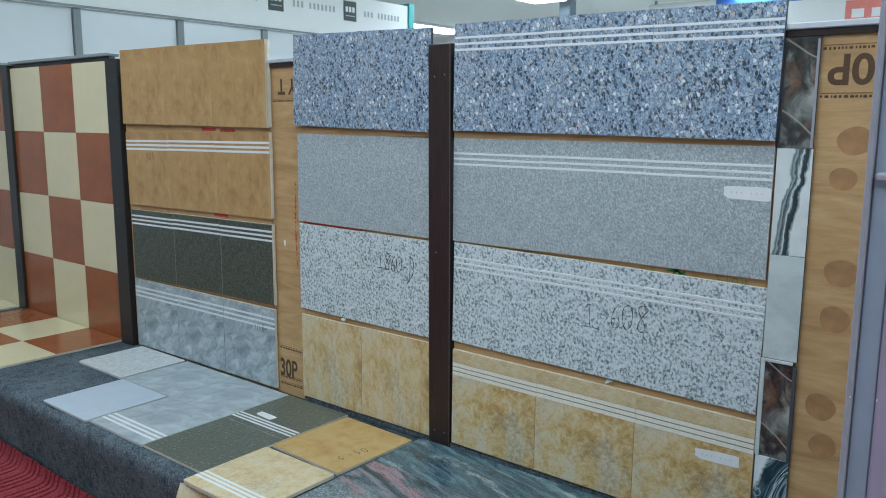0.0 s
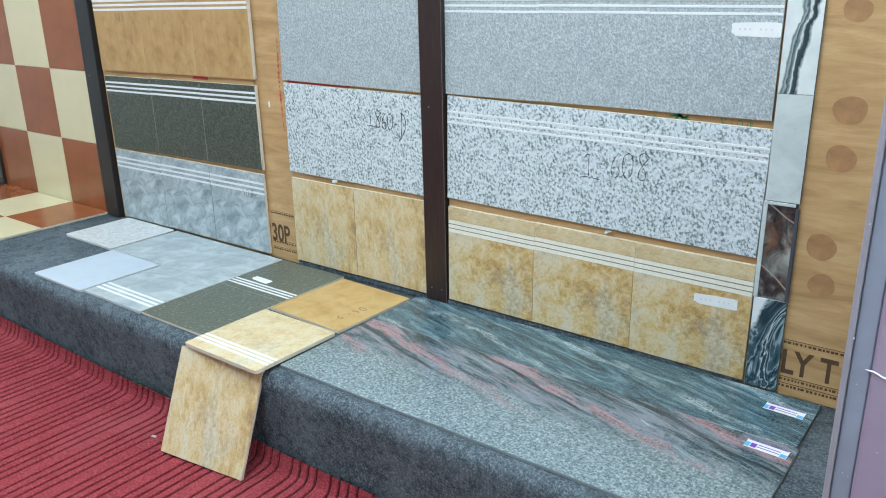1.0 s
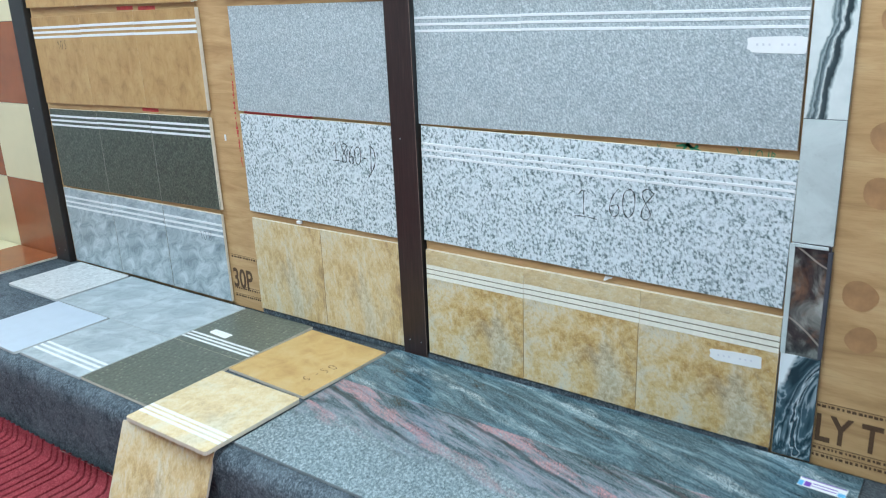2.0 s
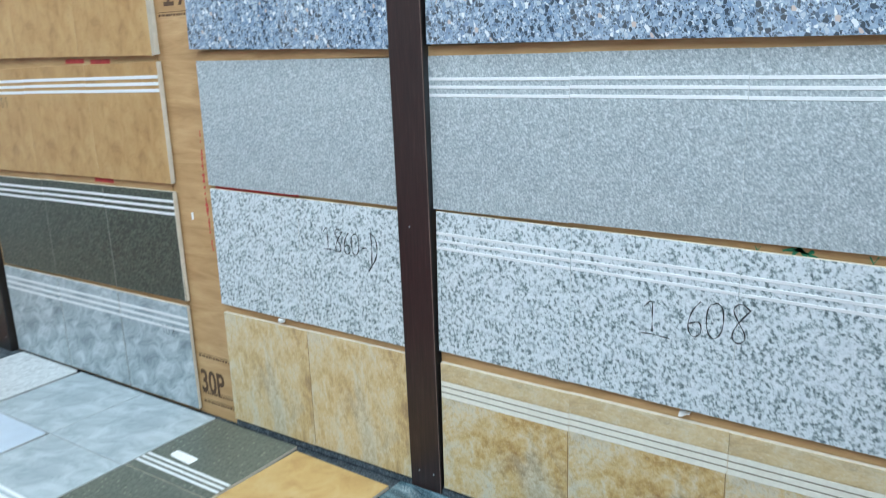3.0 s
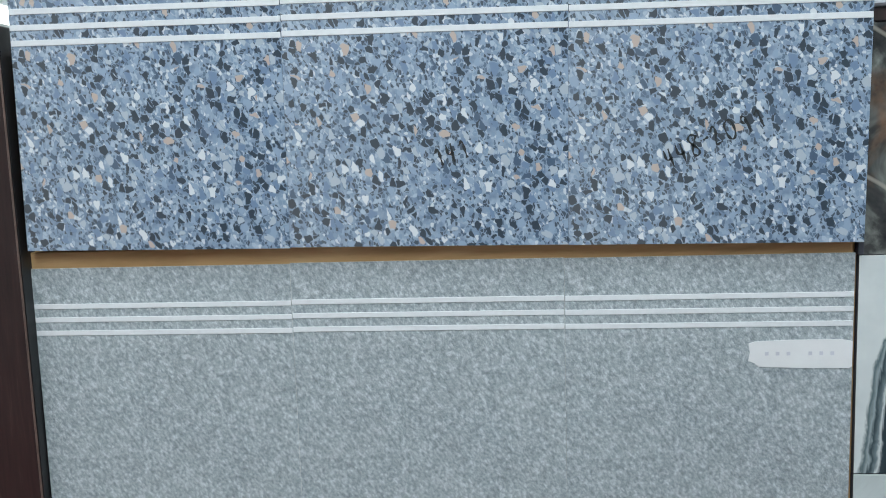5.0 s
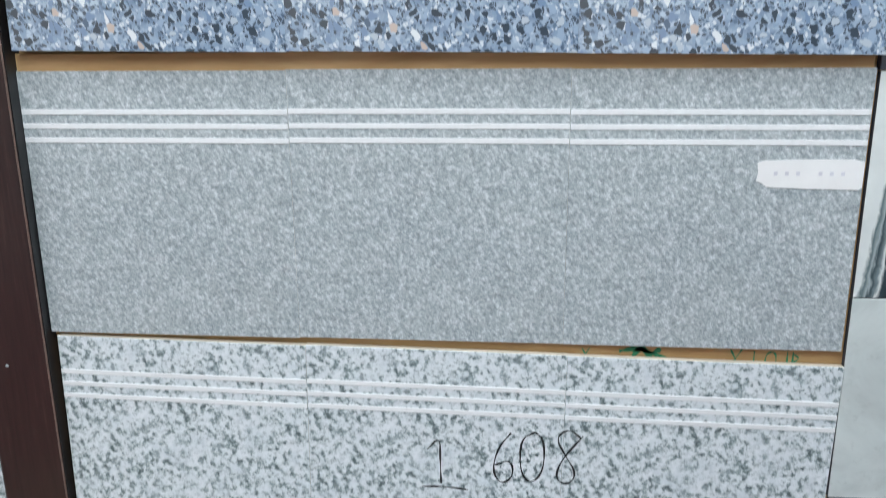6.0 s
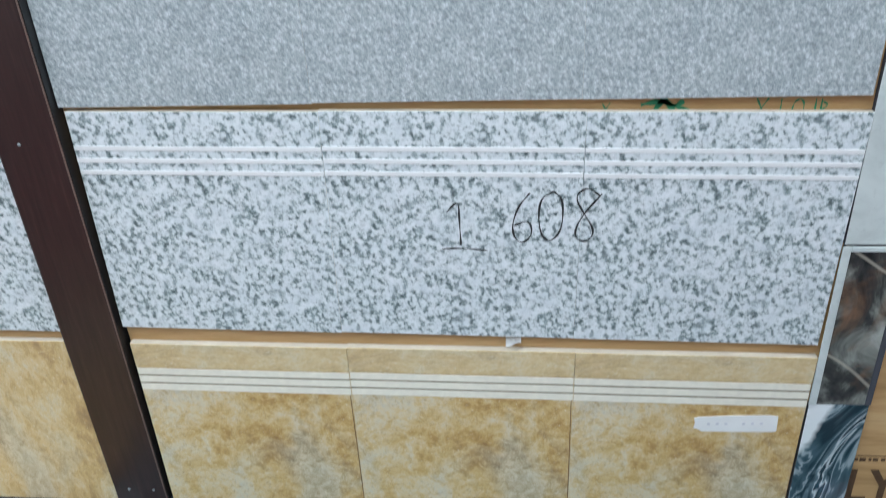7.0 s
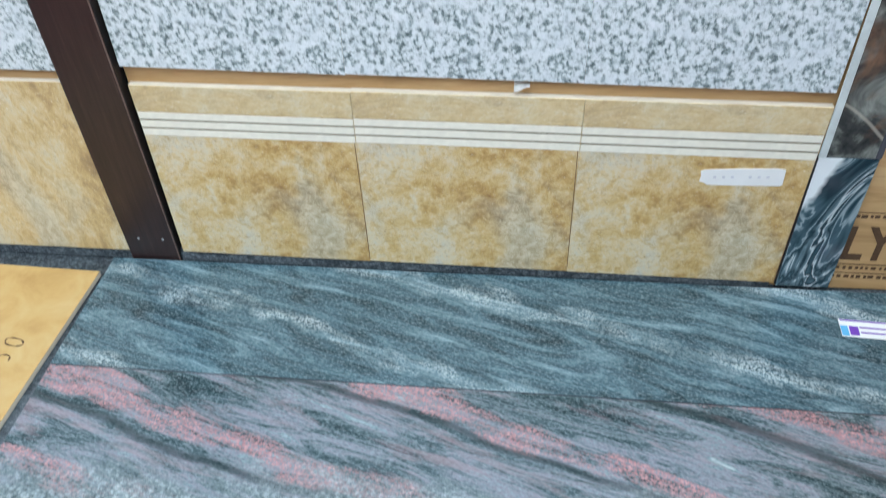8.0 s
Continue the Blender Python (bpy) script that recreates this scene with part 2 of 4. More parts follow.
def flow_marble():
    n = Net("blue_green_flow_marble", 0.12)
    a = n.noise(8, 4, 0.5, n.mapped((1.7, 1, 0.7), (0, -16, 0)), 1.3)
    deep, mid, line = (0.012, 0.030, 0.042), (0.055, 0.105, 0.13), (0.52, 0.59, 0.62)
    col = n.ramp(a, [(0.34, deep), (0.42, mid), (0.435, (0.30, 0.37, 0.40)), (0.45, mid), (0.48, deep), (0.52, (0.12, 0.185, 0.215)), (0.535, line), (0.55, deep), (0.60, mid), (0.64, (0.17, 0.24, 0.27)), (0.68, line)])
    corner = n.math("ADD", n.math("MULTIPLY", n.axis(2), 4.0), n.math("MULTIPLY", n.axis(0), -9.0))
    corner = n.math("ADD", corner, n.math("MULTIPLY", n.noise(20, 3), 0.5))
    return n.done(n.mix(n.ramp(corner, [(0.80, (0,)), (0.90, (1,))]), col, (0.70, 0.75, 0.77)))


def agate_marble():
    n = Net("brown_agate_marble", 0.1)
    a = n.noise(13, 5, 0.6, n.mapped((1, 1, 0.8), (0, 30, 0)), 0.9)
    col = n.ramp(a, [(0.32, (0.014, 0.015, 0.017)), (0.45, (0.05, 0.052, 0.05)), (0.54, (0.16, 0.17, 0.155)), (0.66, (0.36, 0.38, 0.35))])
    rust = n.ramp(n.noise(11, 4, 0.6, n.mapped((1, 1, 0.7), (0, -35, 0), (0.21, 0, 0.4)), 0.9), [(0.53, (0,)), (0.66, (0.7,))])
    col = n.mix(rust, col, n.ramp(n.noise(40, 4), [(0.35, (0.07, 0.04, 0.024)), (0.65, (0.25, 0.135, 0.075))]))
    vein = n.wave(2.4, 3, 2, 1.2, n.mapped((1, 1, 1), (0, 62, 0)))
    return n.done(n.mix(n.ramp(vein, [(0.9985, (0,)), (1.0, (0.6,))]), col, (0.42, 0.39, 0.33)))


def stone_slab(tread):
    n = Net("veined_granite_tread" if tread else "veined_granite_riser", 0.16)
    a = n.noise(2.2, 9, 0.76, n.mapped((2.6, 1, 17), (0, -17, 0)), 1.0)
    fine = n.noise(260, 4, 0.75, n.mapped((0.7, 1, 1.2), (0, -17, 0)))
    if tread:
        stops = [(0.36, (0.008, 0.020, 0.026)), (0.43, (0.026, 0.058, 0.068)), (0.48, (0.075, 0.115, 0.13)), (0.52, (0.135, 0.165, 0.20)), (0.57, (0.225, 0.225, 0.27)), (0.61, (0.13, 0.205, 0.23)), (0.68, (0.40, 0.48, 0.51))]
    else:
        stops = [(0.35, (0.008, 0.022, 0.031)), (0.44, (0.027, 0.062, 0.078)), (0.51, (0.054, 0.110, 0.138)), (0.58, (0.105, 0.185, 0.222)), (0.68, (0.25, 0.36, 0.405))]
    col = n.ramp(a, stops)
    col = n.mix(n.ramp(fine, [(0.48, (0,)), (0.66, (0.5,))]), col, (0.27, 0.35, 0.39))
    col = n.mix(n.ramp(fine, [(0.30, (0.6,)), (0.44, (0,))]), col, (0.02, 0.032, 0.038))
    turned = n.mapped((1, 1, 1), (0, -17, 0))
    grit = n.noise(240, 3, 0.7)
    if not tread:
        streak = n.math("MULTIPLY", n.ramp(n.wave(2.0, 2.6, 4, 4.0, turned, "Z", 2.0), [(0.87, (0,)), (0.98, (1,))]), n.ramp(n.noise(330, 4, 0.75), [(0.44, (0,)), (0.56, (1,))]))
        streak = n.math("MULTIPLY", streak, n.ramp(n.noise(6, 4, 0.65, n.mapped((1.5, 1, 6), (0, -17, 0))), [(0.42, (0.15,)), (0.62, (1,))]))
        col = n.mix(n.math("MULTIPLY", streak, 0.8), col, (0.50, 0.59, 0.62))
        return n.done(col, rough=n.ramp(fine, [(0.3, (0.12,)), (0.7, (0.26,))]))
    body = n.noise(5, 5, 0.7, n.mapped((1.4, 1, 8), (0, -17, 0), (0.4, 0, 0.2)), 0.6)
    pink = n.math("ADD", n.wave(2.24, 2.6, 4, 3.2, turned, "Z", 0.0), n.math("MULTIPLY", n.math("SUBTRACT", body, 0.5), 1.5))
    pink = n.ramp(pink, [(0.74, (0,)), (0.98, (1,))])
    pink = n.math("MULTIPLY", pink, n.ramp(grit, [(0.40, (0.02,)), (0.58, (0.85,))]))
    col = n.mix(n.ramp(body, [(0.52, (0,)), (0.66, (0.55,))]), col, (0.30, 0.22, 0.25))
    col = n.mix(pink, col, n.ramp(n.noise(120, 3), [(0.3, (0.30, 0.12, 0.135)), (0.7, (0.56, 0.29, 0.30))]))
    dark = n.ramp(n.wave(2.24, 2.2, 2, 1.6, turned, "Z", 1.9), [(0.97, (0,)), (0.998, (0.7,))])
    col = n.mix(dark, col, (0.014, 0.026, 0.030))
    salt = n.ramp(n.noise(165, 4, 0.75), [(0.30, (0.045, 0.062, 0.07)), (0.42, (0.12, 0.16, 0.175)), (0.54, (0.215, 0.27, 0.29)), (0.68, (0.40, 0.47, 0.49))])
    band = n.math("ADD", n.axis(2), n.math("MULTIPLY", n.math("SUBTRACT", n.noise(3, 6, 0.7, n.mapped((1.5, 1, 7), (0, -17, 0))), 0.5), 0.28))
    col = n.mix(n.ramp(band, [(0.165, (1,)), (0.235, (0,))]), col, salt)
    return n.done(col, rough=n.ramp(fine, [(0.3, (0.14,)), (0.7, (0.28,))]))


def felt(name, lo, mid, hi, scale=260):
    n = Net(name, 0.95, 0, 0.2)
    a = n.noise(scale, 5, 0.8)
    col = n.ramp(a, [(0.34, lo), (0.5, mid), (0.66, hi)])
    col = n.mix(n.ramp(n.noise(5, 4), [(0.4, (0,)), (0.7, (0.3,))]), col, hi)
    col = n.mix(n.ramp(n.noise(38, 5, 0.7), [(0.36, (0.6,)), (0.52, (0,))]), col, lo)
    return n.done(col, a, 0.75, 0.004)


def red_pile():
    n = Net("red_carpet_rib", 0.95, 0, 0.2)
    a = n.noise(180, 4, 0.75)
    col = n.ramp(a, [(0.3, (0.145, 0.015, 0.021)), (0.5, (0.265, 0.034, 0.045)), (0.7, (0.39, 0.09, 0.10))])
    col = n.mix(n.ramp(n.noise(4, 3), [(0.5, (0,)), (0.7, (0.35,))]), col, (0.36, 0.08, 0.09))
    return n.done(col, a, 0.8, 0.003)


def glow(name, col, strength):
    n = Net(name, 0.4)
    n.p.inputs["Emission Color"].default_value = (*col, 1)
    n.p.inputs["Emission Strength"].default_value = strength
    return n.done(col)


M_BLUE, M_GREY, M_WHITE, M_YELLOW = blue_terrazzo(), grey_granite(), white_granite(), yellow_slate(drift=0.36)
M_YFLOOR = yellow_slate("pale_yellow_slate", 0.40)
M_YNOSE = yellow_slate("cream_slate_nosing", 0.36, (0.8, 1, 1.3))
M_YRISER = yellow_slate("streaked_yellow_slate", 0.18, (1.35, 1, 0.7), 0.2)
M_TAN, M_OCHRE, M_DARK, M_DARKF = tan_tile(), ochre_tile(), dark_tile(), dimpled_tile()
M_CLOUD = pale_tile("cloudy_grey_tile", (0.16, 0.205, 0.225), (0.34, 0.40, 0.425), (0.53, 0.59, 0.61), 20)
M_CLOUDF = pale_tile("pale_grey_stone", (0.235, 0.285, 0.31), (0.35, 0.405, 0.43), (0.46, 0.52, 0.545))
M_PALEBLUE = plain("pale_blue_tile", (0.45, 0.52, 0.60), 0.45, scale=25, spread=0.05)
M_SPECK = pale_tile("white_speckled_tile", (0.34, 0.36, 0.37), (0.54, 0.565, 0.575), (0.66, 0.685, 0.69), 70)
M_CREAM = plain("cream_glazed_tile", (0.66, 0.59, 0.38), 0.22, scale=6, spread=0.05, bump=0.02)
M_TERRA = plain("terracotta_glazed_tile", (0.285, 0.085, 0.028), 0.22, scale=9, spread=0.16, bump=0.03)
M_BODY = plain("ceramic_body", (0.62, 0.56, 0.46), 0.8)
M_PALEBODY = plain("pale_ceramic_body", (0.50, 0.52, 0.52), 0.8)
# Dark tile edges and packing; also colours the strips that paint shade into gaps.
M_DARKBODY_SHADE = plain("dark_edge_and_gap_shade", (0.05, 0.055, 0.07), 0.7)
M_JOINT = plain("grey_joint", (0.20, 0.20, 0.17), 0.8, scale=300, spread=0.4)
M_STRIPE = plain("white_groove_line", (0.72, 0.74, 0.75), 0.5, scale=120, spread=0.06)
M_STRIPEY = plain("cream_groove_line", (0.76, 0.73, 0.63), 0.5, scale=90, spread=0.10)
M_SLOT = plain("dirty_groove", (0.22, 0.19, 0.13), 0.8, scale=150, spread=0.35)
M_PLY, M_POST = plywood(), brown_post()
# Black paint of the outer posts; also the painted shade on the brown post's side.
M_BLACKPOST = plain("black_painted_wood_and_shade", (0.016, 0.015, 0.016), 0.4, scale=60, spread=0.3)
M_WAVE, M_GREENWAVE = wave_marble(), flow_marble()
M_PLAINMARBLE = pale_tile("pale_grey_marble", (0.38, 0.43, 0.43), (0.52, 0.58, 0.575), (0.60, 0.66, 0.65), 6)
M_AGATE = agate_marble()
M_RISER, M_TREAD = stone_slab(False), stone_slab(True)
M_FELT = felt("slate_felt_carpet", (0.022, 0.031, 0.039), (0.080, 0.103, 0.122), (0.24, 0.285, 0.32), 170)
M_RED = red_pile()
M_GROOVE = plain("black_carpet_groove", (0.012, 0.006, 0.007), 0.95, scale=200, spread=0.3)
M_INK = plain("marker_ink", (0.018, 0.022, 0.024), 0.5, scale=200, spread=0.3)
M_STAMP = plain("brown_stamp_ink", (0.085, 0.042, 0.018), 0.7, scale=220, spread=0.35)
M_STAIN = plain("brown_glue_stain", (0.345, 0.185, 0.080), 0.5, scale=28, spread=0.30)
M_REDINK = plain("red_marker", (0.50, 0.05, 0.045), 0.6, scale=90, spread=0.3)
M_GREENINK = plain("green_marker", (0.02, 0.20, 0.095), 0.6, scale=90, spread=0.3)
M_PAPER = plain("white_paper", (0.75, 0.76, 0.76), 0.7, scale=30, spread=0.04)
M_PAPERINK = plain("faint_ink", (0.58, 0.59, 0.64), 0.7)
M_VIOLET = plain("violet_print", (0.16, 0.05, 0.42), 0.5)
M_CYAN = plain("cyan_print", (0.10, 0.42, 0.70), 0.5)
M_ALU = plain("brushed_aluminium", (0.62, 0.65, 0.70), 0.4, 0.5, scale=30, spread=0.06)
M_LILAC = plain("lilac_grey_enamel", (0.33, 0.27, 0.37), 0.35, scale=12, spread=0.07)
M_SLATEMETAL = plain("blue_grey_enamel", (0.18, 0.24, 0.29), 0.35, scale=14, spread=0.08)
M_CHANNEL = plain("grey_lilac_enamel", (0.29, 0.33, 0.42), 0.35, scale=14, spread=0.08)
M_RIM = plain("pale_lilac_enamel", (0.31, 0.295, 0.34), 0.4, scale=40, spread=0.08)
M_SKYMETAL = plain("pale_blue_grey_enamel", (0.36, 0.44, 0.47), 0.35, scale=14, spread=0.08)
M_WALL = plain("white_wall_paint", (0.80, 0.82, 0.82), 0.6, scale=5, spread=0.03)
M_GLOSS = plain("white_gloss_panel", (0.68, 0.73, 0.75), 0.12, scale=3, spread=0.03, bump=0.0)
M_MULL = plain("grey_mullion", (0.22, 0.25, 0.26), 0.4, scale=20, spread=0.06)
M_LOGO = plain("dark_green_grey_print", (0.06, 0.08, 0.075), 0.5)
M_LETTER = plain("grey_print", (0.42, 0.45, 0.46), 0.5)
M_TEAL = plain("teal_edge", (0.05, 0.36, 0.36), 0.5)
M_SIGNRED = plain("red_sign", (0.72, 0.22, 0.19), 0.5)
M_SIGNBLUE = plain("blue_sign", (0.05, 0.17, 0.55), 0.5)
M_CEIL = plain("white_ceiling_tile", (0.80, 0.82, 0.80), 0.8, scale=8, spread=0.03)
M_FLOOR = plain("white_floor_tile", (0.64, 0.64, 0.62), 0.3, scale=4, spread=0.08)
M_TUBE = glow("lit_diffuser", (0.96, 0.99, 1.0), 6.0)


# ---- helpers for meshes ----
def mesh_object(name, me, mats, parent=None, label=""):
    for m in mats:
        if len(me.materials) < len(mats):
            me.materials.append(m)
    ob = new(name, me)
    if parent is not None:
        ob.parent = parent
    return tagged(ob, label)


def part(name, bm, material, parent=None, label=""):
    me = bpy.data.meshes.new(name)
    bm.normal_update()
    bm.to_mesh(me)
    bm.free()
    return mesh_object(name, me, [material], parent, label)


def box(x0, y0, z0, x1, y1, z1, bevel=0.002, seg=1, bm=None):
    own = bmesh.new()
    bmesh.ops.create_cube(own, size=1)
    for v in own.verts:
        v.co = Vector((x0 + (v.co.x + 0.5) * (x1 - x0), y0 + (v.co.y + 0.5) * (y1 - y0), z0 + (v.co.z + 0.5) * (z1 - z0)))
    if bevel:
        bmesh.ops.bevel(own, geom=own.edges[:], offset=bevel, segments=seg, affect="EDGES", profile=0.5)
    bmesh.ops.recalc_face_normals(own, faces=own.faces[:])
    if bm is None:
        return own
    me = bpy.data.meshes.new("tmp")
    own.to_mesh(me)
    own.free()
    bm.from_mesh(me)
    bpy.data.meshes.remove(me)
    return bm


SLABS = {}


def slab_mesh(w, h, t, face, body, r=0.0, chamfer=0.0006):
    """A tile that stands in its local xz plane, face towards -y, with its lower left corner at the origin."""
    key = (round(w, 4), round(h, 4), round(t, 4), face.name, body.name, r, chamfer)
    if key in SLABS:
        return SLABS[key]

    def ring(inset, y):
        if not r:
            return [(inset, y, inset), (w - inset, y, inset), (w - inset, y, h - inset), (inset, y, h - inset)]
        pts = []
        for cx, cz, a0 in ((w - r, r, -90), (w - r, h - r, 0), (r, h - r, 90), (r, r, 180)):
            for k in range(4):
                a = radians(a0 + 30 * k)
                pts.append((cx + (r - inset) * math.cos(a), y, cz + (r - inset) * math.sin(a)))
        return pts

    rings = [ring(chamfer, 0.0), ring(0.0, -chamfer), ring(0.0, -t + chamfer), ring(chamfer, -t)]
    k = len(rings[0])
    verts = [p for rg in rings for p in rg]
    faces = [tuple(reversed([3 * k + i for i in range(k)]))[::-1], tuple(range(k))[::-1]]
    for a in range(3):
        for i in range(k):
            j = (i + 1) % k
            faces.append((a * k + i, a * k + j, (a + 1) * k + j, (a + 1) * k + i))
    me = bpy.data.meshes.new("tile")
    me.from_pydata(verts, [], faces)
    bm = bmesh.new()
    bm.from_mesh(me)
    bmesh.ops.recalc_face_normals(bm, faces=bm.faces[:])
    bm.to_mesh(me)
    bm.free()
    me.materials.append(face)
    me.materials.append(body)
    for p in me.polygons:
        front = p.normal.y < -0.5 or max(v for v in (me.vertices[q].co.y for q in p.vertices)) <= -t + chamfer + 1e-6
        p.material_index = 0 if front else 1
    SLABS[key] = me
    return me


STRIPES = {}


def stripe_mesh(w, width, mat):
    key = (round(w, 4), width, mat.name)
    if key not in STRIPES:
        me = bpy.data.meshes.new("stripe")
        bm = box(0.0004, -0.0007, -width / 2, w - 0.0004, 0.0006, width / 2, 0.0003)
        bm.to_mesh(me)
        bm.free()
        me.materials.append(mat)
        STRIPES[key] = me
    return STRIPES[key]


def tile(name, w, h, t, face, parent, m, body=None, stripes=(), stripe_w=0.006, stripe_mat=None, r=0.0, label="", chamfer=0.0006):
    ob = new(name, slab_mesh(w, h, t, face, body or M_BODY, r, chamfer))
    ob.parent = parent
    ob.matrix_basis = m
    if label:
        ob["label"] = label
    for z in stripes:
        st = new("stripe", stripe_mesh(w, stripe_w, stripe_mat or M_STRIPE))
        st.parent = ob
        st.location = (0, -t, z)
    return ob


def base(name, at, label, category, group="", kind=""):
    ob = new(name)
    ob.location = at
    return tagged(ob, label, category, group, kind)


def smooth_line(pts, rounds=2):
    for _ in range(rounds):
        out = [pts[0]]
        for (ax, az), (bx, bz) in zip(pts, pts[1:]):
            out += [(ax * 0.75 + bx * 0.25, az * 0.75 + bz * 0.25), (ax * 0.25 + bx * 0.75, az * 0.25 + bz * 0.75)]
        pts = out + [pts[-1]]
    return pts


GLYPHS = {
    "1": [[(0.1, 0.72), (0.5, 1.0), (0.5, 0.5), (0.52, 0.0)]],
    "_": [[(0.0, 0.0), (0.7, 0.02), (1.5, -0.04)]],
    "6": [[(0.65, 1.0), (0.25, 0.7), (0.05, 0.2), (0.35, -0.1), (0.75, 0.1), (0.65, 0.45), (0.15, 0.32)]],
    "0": [[(0.45, 1.0), (0.0, 0.85), (0.0, 0.15), (0.35, -0.1), (0.75, 0.2), (0.75, 0.85), (0.45, 1.0)]],
    "8": [[(0.9, 0.9), (0.5, 1.1), (0.1, 0.9), (0.4, 0.55), (0.8, 0.15), (0.5, -0.1), (0.1, 0.05), (0.3, 0.45), (0.95, 0.95)]],
    "D": [[(0.25, 1.1), (0.3, 0.4), (0.2, -0.6)], [(0.1, 1.05), (0.7, 0.9), (0.85, 0.3), (0.6, -0.2), (-0.1, -0.75)]],
    "4": [[(0.2, 1.0), (0.1, 0.4), (0.7, 0.5)], [(0.6, 1.0), (0.5, 0.0)]],
    "9": [[(0.6, 0.8), (0.3, 1.0), (0.1, 0.7), (0.4, 0.5), (0.6, 0.9), (0.55, 0.0)]],
    "2": [[(0.1, 0.8), (0.5, 1.05), (0.6, 0.7), (0.1, 0.0), (0.8, 0.1)]],
    "5": [[(0.7, 1.0), (0.2, 1.0), (0.15, 0.6), (0.6, 0.55), (0.6, 0.05), (0.1, 0.0)]],
    "G": [[(0.7, 0.85), (0.4, 1.0), (0.05, 0.5), (0.4, 0.0), (0.75, 0.3), (0.4, 0.4)]],
    "-": [[(0.1, 0.45), (0.6, 0.5)]],
    "*": [[(0.0, 0.55), (1.6, 0.75), (3.9, 0.1)], [(0.8, 0.1), (1.8, 0.9), (2.3, 1.2)], [(1.2, 1.1), (2.3, 0.4), (3.2, 0.7)], [(1.5, 0.9), (2.6, 0.2)]],
    "X": [[(0.0, 0.0), (0.9, 0.9)], [(0.1, 0.9), (0.7, 0.2)]],
    "|": [[(0.1, 0.0), (0.1, 1.0)]],
    "B": [[(0.1, 0.0), (0.1, 1.0)], [(0.1, 0.9), (0.6, 0.7), (0.1, 0.5), (0.7, 0.2), (0.1, 0.05)]],
}


def handwriting(items, height, pen, parent, m, mat=None, label="black marker handwriting"):
    """Marker strokes in the local xz plane: items of (sign, x, z)."""
    bm = bmesh.new()
    for sign, x, z in items:
        for line in GLYPHS[sign]:
            pts = [(x + px * height * 0.6, z + pz * height) for px, pz in smooth_line(line)]
            prev = None
            for i, (px, pz) in enumerate(pts):
                qx, qz = pts[min(i + 1, len(pts) - 1)]
                ox, oz = pts[max(i - 1, 0)]
                d = Vector((qx - ox, qz - oz))
                d = d.normalized() if d.length > 1e-9 else Vector((1, 0))
                wv = pen * (0.75 + 0.35 * math.sin(5.0 * i + 31 * x))
                cur = [bm.verts.new((px - d.y * wv / 2, -0.0004, pz + d.x * wv / 2)), bm.verts.new((px + d.y * wv / 2, -0.0004, pz - d.x * wv / 2))]
                if prev:
                    bm.faces.new((prev[0], prev[1], cur[1], cur[0]))
                prev = cur
    bmesh.ops.recalc_face_normals(bm, faces=bm.faces[:])
    ob = part("handwriting", bm, mat or M_INK, parent, label)
    ob.matrix_basis = m
    return ob


def printed(body, size, mat, parent, m, stretch=1.0):
    cu = bpy.data.curves.new("stamp", "FONT")
    cu.body, cu.size, cu.extrude, cu.offset = body, size, 0.0002, size * 0.022
    tmp = new("stamp", cu)
    bpy.context.view_layer.update()
    me = bpy.data.meshes.new_from_object(tmp.evaluated_get(bpy.context.evaluated_depsgraph_get()))
    bpy.data.objects.remove(tmp)
    me.transform(Matrix.Diagonal((stretch, 1, 1, 1)))
    me.materials.clear()
    ob = mesh_object("stamp_lettering", me, [mat], parent, "dark brown stamped lettering")
    ob.matrix_basis = m @ pose(0, 0, 0, 90, 0, 0)
    return ob


def torn_label(w, h, parent, m, lines=1):
    """A small paper label with a ragged end and faint, illegible writing."""
    bm = bmesh.new()
    outline = [(0.0, h * 0.25), (w * 0.06, h * 0.18), (w * 0.10, h * 0.05), (w * 0.5, 0.0), (w * 0.97, -h * 0.02), (w, h * 0.05), (w, h * 0.93), (w * 0.9, h), (w * 0.4, h * 0.99), (w * 0.06, h * 0.94), (0.0, h * 0.86), (w * 0.015, h * 0.55)]
    f = bm.faces.new([bm.verts.new((x, -0.0008, z)) for x, z in outline])
    ex = bmesh.ops.extrude_face_region(bm, geom=[f])
    for v in ex["geom"]:
        if isinstance(v, bmesh.types.BMVert):
            v.co.y = 0.0
    bmesh.ops.recalc_face_normals(bm, faces=bm.faces[:])
    ob = part("paper_label", bm, M_PAPER, parent, "white torn paper label with faint writing")
    ob.matrix_basis = m
    bars = bmesh.new()
    for k in range(7):
        x = w * (0.16 + 0.105 * k)
        if k != 3:
            box(x, -0.0011, h * 0.45, x + w * 0.035, -0.0009, h * 0.58, 0, bm=bars)
    part("faint_writing", bars, M_PAPERINK, ob)
    return ob


# ---- structure ----
X_W, X_E, Y_S, Y_N = -7.95, 4.0, -4.0, 13.0
tagged(part("floor", box(-13, Y_S, -0.12, X_E, Y_N, -0.012, 0), M_FLOOR), "grey polished shop floor", "floor", kind="structure")
tagged(part("ceiling", box(-13, Y_S, CEIL, X_E, Y_N, CEIL + 0.1, 0), M_CEIL), "white shop ceiling with strip lights", "ceiling", kind="structure")
tagged(part("wall_south", box(-13, Y_S - 0.15, -0.1, X_E, Y_S, CEIL, 0), M_WALL), "plain white shop wall", "wall", kind="structure")
tagged(part("wall_east", box(X_E, Y_S, -0.1, X_E + 0.15, Y_N, CEIL, 0), M_WALL), "plain white shop wall", "wall", kind="structure")
